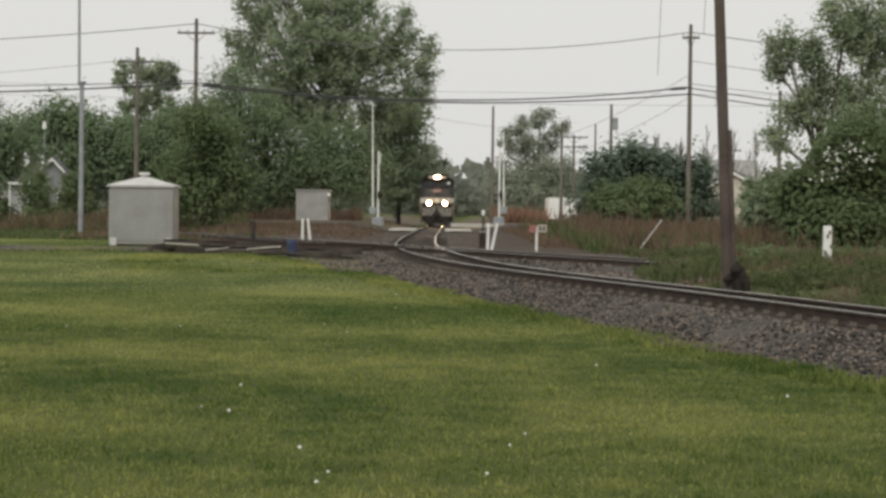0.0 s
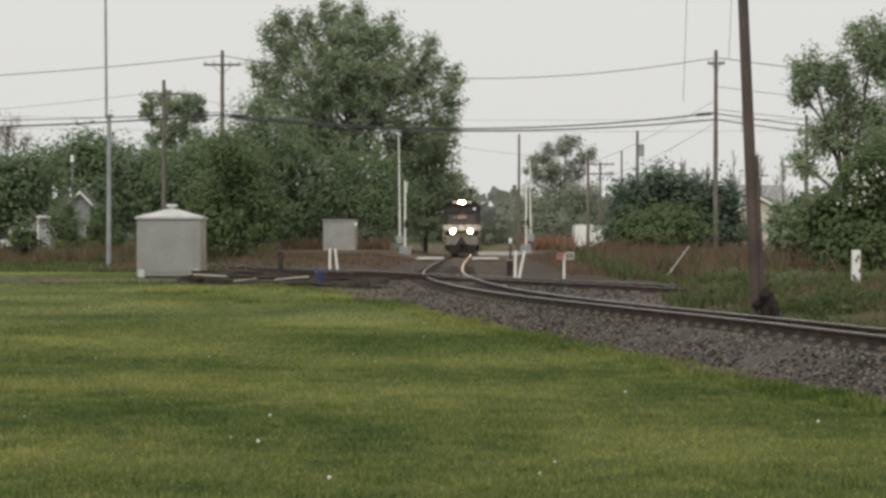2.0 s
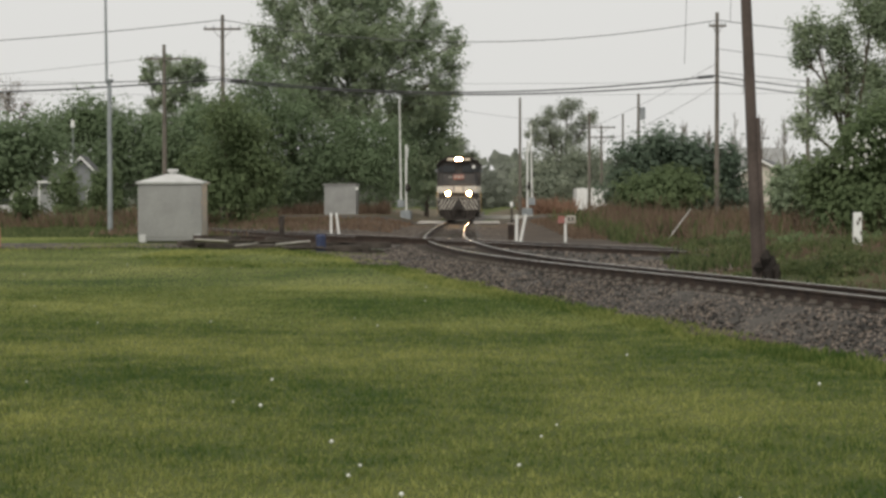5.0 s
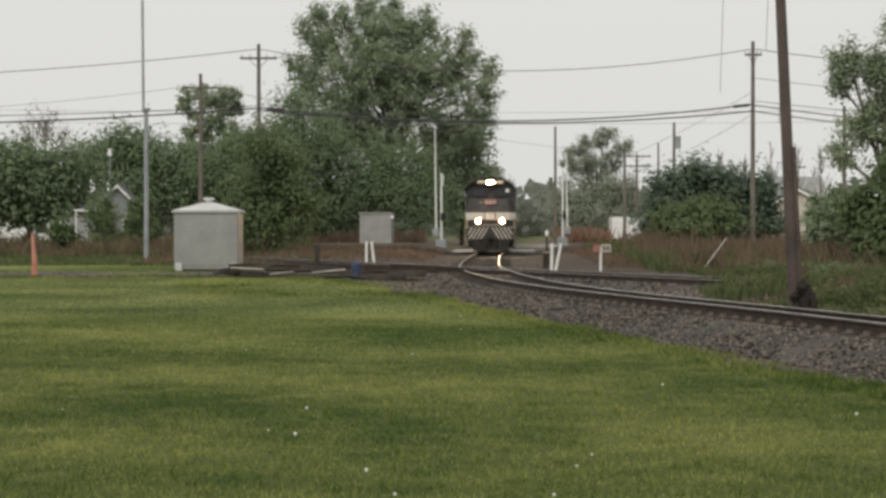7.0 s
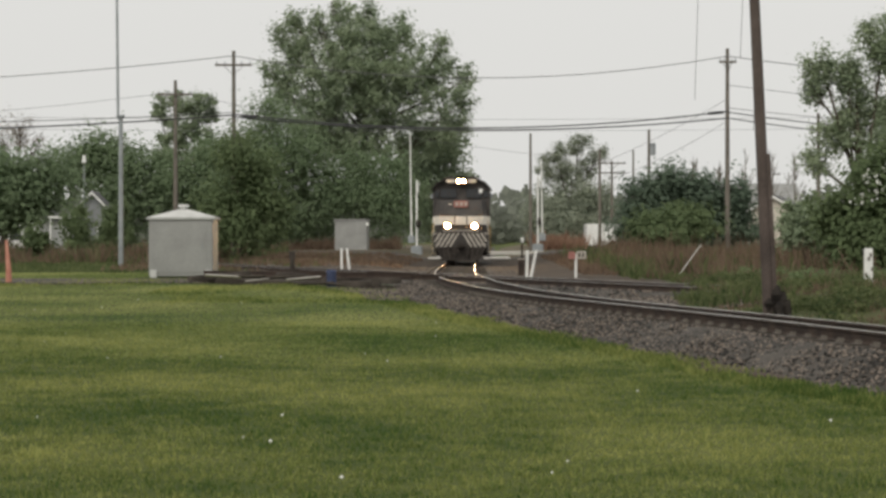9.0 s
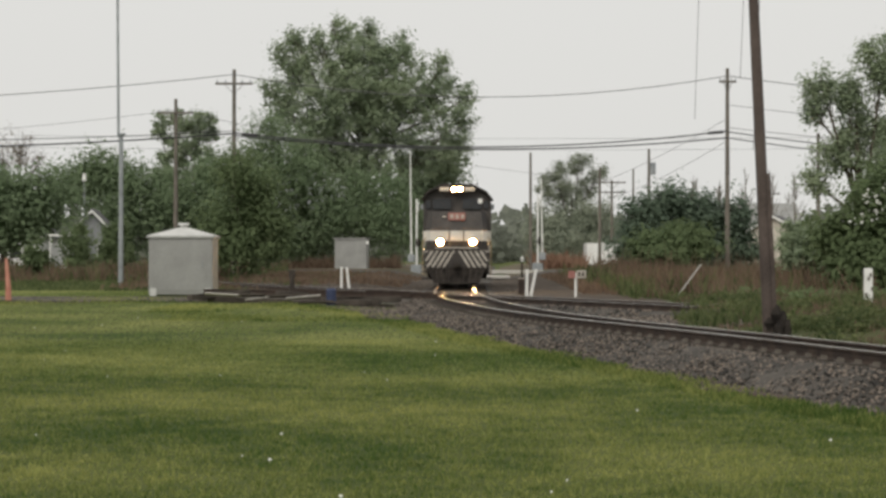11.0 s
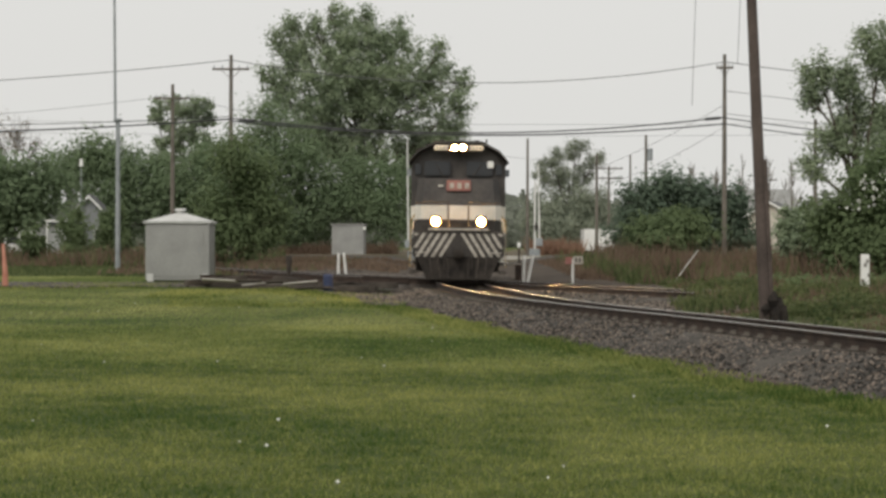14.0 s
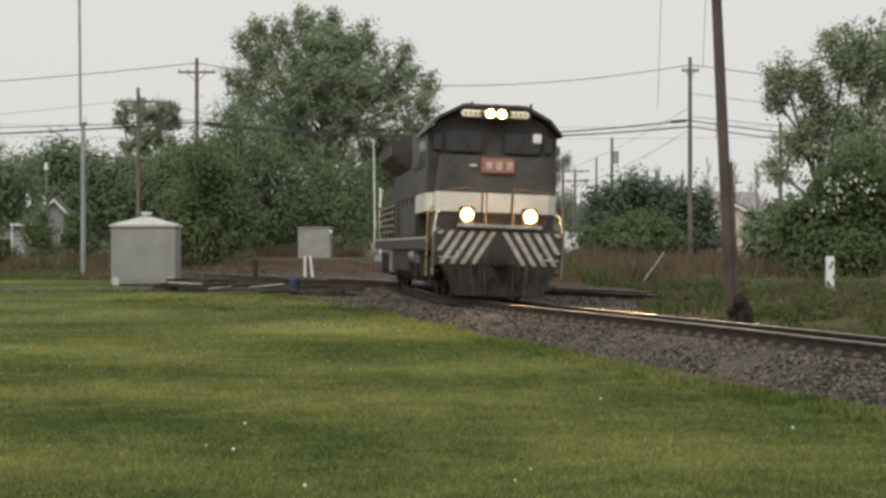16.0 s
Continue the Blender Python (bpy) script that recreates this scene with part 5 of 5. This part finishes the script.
part("lamp_head", bm, "white", lamp)
trailer = thing("box_trailer", 10.4, 150, ground_z(10.4, 150), label="white box trailer parked beyond the road", category="trailer")
bm = bmesh.new()
box(bm, -1.5, 1.5, 0, 5, 0.35, 2.15, 0.05)
part("body", bm, "white", trailer)
for x in (0.25, 1.0):
    bm = bmesh.new()
    box(bm, x - 0.015, x + 0.015, -0.02, 0.01, 0.4, 2.1)
    part("door_seam", bm, "dark", trailer)
for x in (-1.3, 1.3):
    bm = bmesh.new()
    tube(bm, (x - 0.12, 1.5, 0.33), (x + 0.12, 1.5, 0.33), 0.33, 0.33, 18)
    part("wheel", bm, "dark", trailer)

# vegetation on the ground
rg = np.random.default_rng(4)


def lawn_places(n, y0, y1, power):
    y = y0 + (y1 - y0) * rg.random(n) ** power
    x = rg.uniform(-0.3, 0.3, n) * (y + 11)
    ok = np.array([(xx < line_x(yy) - 2.45 + 0.25 * math.sin(yy * 2.3) * math.sin(yy * 0.7)) for xx, yy in zip(x, y)])
    ok &= ~((y > 55.5) & (x < -6))
    ok &= ~((y > 44) & (x > -9) & (x + (y - 44) * 0.34 + 0.5 * np.sin(y * 1.9) > -2.3))
    return np.stack([x[ok], y[ok]], 1)


near_lawn = lawn_places(330000, -2.5, 36, 1.0)
build_blades("grass_blades", "blade", "short mown green grass blades", "grass", near_lawn, 0.03, 0.013, 6)
build_blades("far_grass_blades", "pale_blade", "short mown yellow-green grass, grazing-view brightness put into its pale colour", "grass", lawn_places(130000, 24, 62, 0.8), 0.035, 0.022, 7)

tuft = lawn_places(9000, 5, 34, 1.2)
tuft = np.concatenate([tuft + rg.normal(size=tuft.shape) * 0.022 for k in range(5)])
build_blades("grass_tufts", "blade", "slightly longer tufts in the mown lawn", "grass", tuft, 0.062, 0.008, 61)


def band(n, xa, xb, ya, yb):
    x, y = rg.uniform(xa, xb, n), rg.uniform(ya, yb, n)
    ok = np.array([abs(xx - line_x(yy)) > 2.9 and abs(xx - cross_x(yy)) > 2.3 for xx, yy in zip(x, y)])
    return np.stack([x[ok], y[ok]], 1)


def sparse(p):
    """Thin the places out into drifts and gaps."""
    d = np.sin(p[:, 0] * 1.3 + 0.5 * p[:, 1]) + np.sin(p[:, 1] * 0.7 - p[:, 0] * 0.4) + rg.uniform(-1, 1, len(p))
    return p[d > 0.15]


build_blades("dry_weeds", "weed", "tall reddish-brown dry weeds", "weeds", np.concatenate([band(5000, 6.4, 30, 60, 104), sparse(band(16000, 6.0, 30, 58, 104)), band(4000, 7.5, 12, 84, 118), band(11000, -40, -14, 92, 128), band(2500, -16, -6.5, 143, 150)]), 0.62, 0.045, 8, 0.6)
build_blades("tall_weed_stalks", "weed", "thin scattered taller dry stalks", "weeds", sparse(band(5000, 6.0, 30, 62, 104)), 1.15, 0.02, 58, 0.4)
build_blades("green_undergrowth", "green_weed", "green undergrowth among dry weeds", "weeds", np.concatenate([band(13000, 5.0, 30, 58, 116), band(7000, -40, -13, 92, 130)]), 0.5, 0.05, 18, 0.6)
build_blades("short_dry_weeds", "weed", "short brown weeds at the foot of the field", "weeds", np.concatenate([sparse(band(7000, 5.6, 18, 47, 70)), band(5000, 3.9, 8, 66, 118)]), 0.3, 0.03, 28, 0.5)
build_blades("bank_weeds", "weed", "low reddish-brown weeds between the track and the road", "weeds", np.concatenate([band(5000, -16, -8.5, 76, 122), sparse(band(4000, -9, -3.5, 84, 121))]), 0.26, 0.05, 48)
build_blades("bank_greens", "green_weed", "scattered green weeds between the track and the road", "weeds", sparse(band(4000, -16, -7.5, 76, 122)), 0.2, 0.05, 49)
ey = 11 + 34 * rg.random(22000) ** 1.2
edge = np.stack([np.array([line_x(y) for y in ey]) - rg.uniform(2.0, 3.3, len(ey)), ey], 1)
wave = np.array([math.sin(y * 1.7) * math.sin(y * 0.63 + 1) + 0.5 * math.sin(y * 4.1 + x) for x, y in edge])
reach = np.array([line_x(y) - x for x, y in edge])
build_blades("edge_grass", "blade", "ragged grass tufts creeping onto the ballast", "grass", edge[reach > 2.6 - 0.3 * wave], 0.085, 0.016, 37)
vw = np.stack([rg.uniform(3.2, 17, 60000), rg.uniform(20, 62, 60000)], 1)
vw = vw[np.array([x > line_x(y) + 2.15 and x > 5.9 - max(0.0, 50 - y) * 0.14 and (y < 50 or x > cross_x(y) + 2.2) for x, y in vw])]
clump = np.array([math.sin(x * 2.1 + 0.7 * y) * math.sin(y * 0.9 - x) for x, y in vw])
build_blades("verge_weeds", "green_weed", "low green weeds beside the track", "weeds", vw[clump > -0.2], 0.1, 0.016, 9, 0.5)
build_blades("rank_weeds", "green_weed", "clumps of taller rank green weeds", "weeds", vw[clump > 0.5][::3], 0.26, 0.022, 19, 0.5)
build_blades("verge_straw", "weed", "dry brown stalks among the verge weeds", "weeds", vw[(clump < 0.1) & (clump > -0.8)][::2], 0.17, 0.018, 59, 0.5)


def leafy_mounds(name, material, label, centres, size, leaf, per, seed):
    """Low mounds of broad leaves set at every angle."""
    r = np.random.default_rng(seed)
    n = len(centres)
    big = size * r.uniform(0.45, 1.35, (n, 1, 1))
    o = r.normal(size=(n, per, 3))
    o /= np.linalg.norm(o, axis=2)[:, :, None]
    o[:, :, 2] = np.abs(o[:, :, 2])
    o *= r.random((n, per, 1)) ** 0.4
    base = np.array([(x, y, ground_z(x, y)) for x, y in centres])[:, None, :]
    p = (base + o * big * np.array([1, 1, 0.85]) + np.array([0, 0, 0.02])).reshape(-1, 3)
    nrm = o.reshape(-1, 3) + r.normal(size=p.shape) * 0.6
    nrm /= np.linalg.norm(nrm, axis=1)[:, None]
    u = np.cross(nrm, r.normal(size=p.shape))
    u /= np.linalg.norm(u, axis=1)[:, None]
    w = np.cross(nrm, u)
    k = leaf * r.uniform(0.5, 1.4, (len(p), 1))
    tagged(quads(name, np.stack([p - u * k, p + w * k * 0.55, p + u * k, p - w * k * 0.55], 1), material), label, "weeds", kind="stuff")


rank = vw[(vw[:, 1] > 24) & (vw[:, 1] < 60)]
rank = rank[np.array([math.sin(x * 1.7 + 2) * math.sin(y * 0.8 + 0.5 * x) + 0.4 * math.sin(x * 4.3 - y) > 0.15 for x, y in rank])]
leafy_mounds("broad_weeds", "green_weed", "bushy broad-leaved weeds round the leaning pole", rank[::14], 0.3, 0.05, 60, 41)
leafy_mounds("bramble_mounds", "leaf_light", "pale green bramble mounds below the bushes", band(260, 7.5, 24, 50, 66), 0.45, 0.06, 70, 42)
mix = np.stack([rg.uniform(4.6, 7.2, 1500), rg.uniform(39, 48, 1500)], 1)
mix = sparse(mix[np.array([x > line_x(y) + 2.3 for x, y in mix])])
build_blades("track_end_weeds", "green_weed", "scattered weeds over the buried track end", "weeds", mix, 0.26, 0.035, 43)
worn = np.concatenate([np.stack([rg.uniform(-9, -1.8, 16000), rg.uniform(44, 58, 16000)], 1), np.stack([rg.uniform(-22, -7, 22000), rg.uniform(55.5, 63, 22000)], 1)])
worn = sparse(worn[np.array([x < line_x(y) - 2.2 and abs(x - cross_x(y)) > 1.4 for x, y in worn])])
build_blades("worn_grass", "blade", "thin worn grass over trodden gravel", "grass", worn, 0.075, 0.024, 44)
lg = np.concatenate([band(20000, -40, -8.5, 72, 100), band(4000, 9, 30, 44, 62)])
build_blades("rough_grass", "green_weed", "uneven grass behind the cabinet", "grass", lg, 0.12, 0.03, 29, 0.4)
strip = band(16000, -34, -8.5, 62.5, 73)
build_blades("back_lawn_blades", "pale_blade", "pale mown grass behind the gravel drive", "grass", strip[~((strip[:, 0] > -12.2) & (strip[:, 0] < -9.4) & (strip[:, 1] < 67.5))], 0.05, 0.03, 30)
build_blades("reddish_bank_weeds", "rust_weed", "rust-red weeds on a bank beyond the road", "weeds", band(3500, 4.8, 8.6, 144, 172), 0.85, 0.08, 12, 0.6)

n = 34
rf = random.Random(9)
verts, faces = [], []
for i in range(n):
    y = rf.uniform(9, 45)
    x = rf.uniform(-0.25, 0.25) * y
    if x > line_x(y) - 3:
        continue
    z, s = ground_z(x, y) + 0.045, rf.uniform(0.009, 0.018)
    k = len(verts)
    verts += [(x - s, y, z), (x, y - s, z), (x + s, y, z), (x, y + s, z), (x, y, z + s), (x, y, z - s)]
    faces += [(k + a, k + b, k + c) for a, b, c in ((0, 1, 4), (1, 2, 4), (2, 3, 4), (3, 0, 4), (1, 0, 5), (2, 1, 5), (3, 2, 5), (0, 3, 5))]
tagged(raw("clover_flowers", verts, faces, "flower"), "scattered small white flower heads in the lawn", "flowers", kind="stuff")

build_stones(13, 75, 60000, 31, line_x, 2.7, 0.029, (1.45, 2.65, -0.185, -0.455))
build_stones(39, 60, 5500, 33, lambda y: 0.35 + (60 - y) * 0.235, 0.95, 0.045, None)
build_stones(48, 100, 4500, 32, cross_x, 2.3, 0.055, (1.55, 2.6, -0.16, -0.45))

build_stones(46, 63, 4500, 36, lambda y: line_x(y) - 2.2 - 2.0 * smooth(50, 61, y), 1.2 , 0.04, None)
build_stones(66, 121, 5000, 34, lambda y: line_x(y) - 3.0, 5.5, 0.05, None)
build_stones(56.5, 62, 2500, 35, lambda y: -15.0, 9.0, 0.04, None)
relay = thing("relay_box", 1.62, 70, ground_z(1.62, 70), label="small rusty brown relay box behind white posts", category="relay box")
bm = bmesh.new()
box(bm, -0.12, 0.12, -0.12, 0.12, 0, 0.66, 0.02)
part("body", bm, "railrust", relay)
bm = bmesh.new()
box(bm, -0.14, 0.14, -0.14, 0.14, 0.66, 0.7, 0.01)
part("lid", bm, "dirty_cream", relay)
ball = build_post("capped_post", 2.35, 100, 1.3, 0.06, "dark", "dark post with a white rounded cap", "post")
bm = bmesh.new()
path_tube(bm, [(0, 0, 1.25), (0, 0, 1.32), (0, 0, 1.46), (0, 0, 1.55)], [0.07, 0.1, 0.1, 0.05], 12)
part("cap", bm, "white", ball)

locomotive = build_locomotive()


def motions():
    rows = []
    for k in range(33):
        t = k * 0.5
        y = 162.2 - 7.5 * t - 0.09 * max(0.0, t - 12) ** 2
        ya, yb = y + 3.9, y + 17.6
        a = Vector((line_x(ya), ya, 0))
        b = Vector((line_x(yb), yb, 0))
        d = (b - a).normalized()
        front = a - d * 4.15
        turn = -math.degrees(math.atan2(d.x, d.y))
        lean = math.degrees(math.atan2((cant(ya) + cant(yb)) / 2, 1.51))
        rows.append((t, pose(front.x, front.y, 0.004, 0, lean, turn)))
    walk(locomotive, rows)
    # wheels roll with the way gone
    for wheel in WHEELS:
        x, y, z = wheel.location
        turns = []
        for k in range(161):
            t = k * 0.1
            gone = 7.5 * t + 0.09 * max(0.0, t - 12) ** 2
            turns.append((t, pose(x, y, z, math.degrees(gone / 0.5), 0, 0)))
        walk(wheel, turns)


motions()
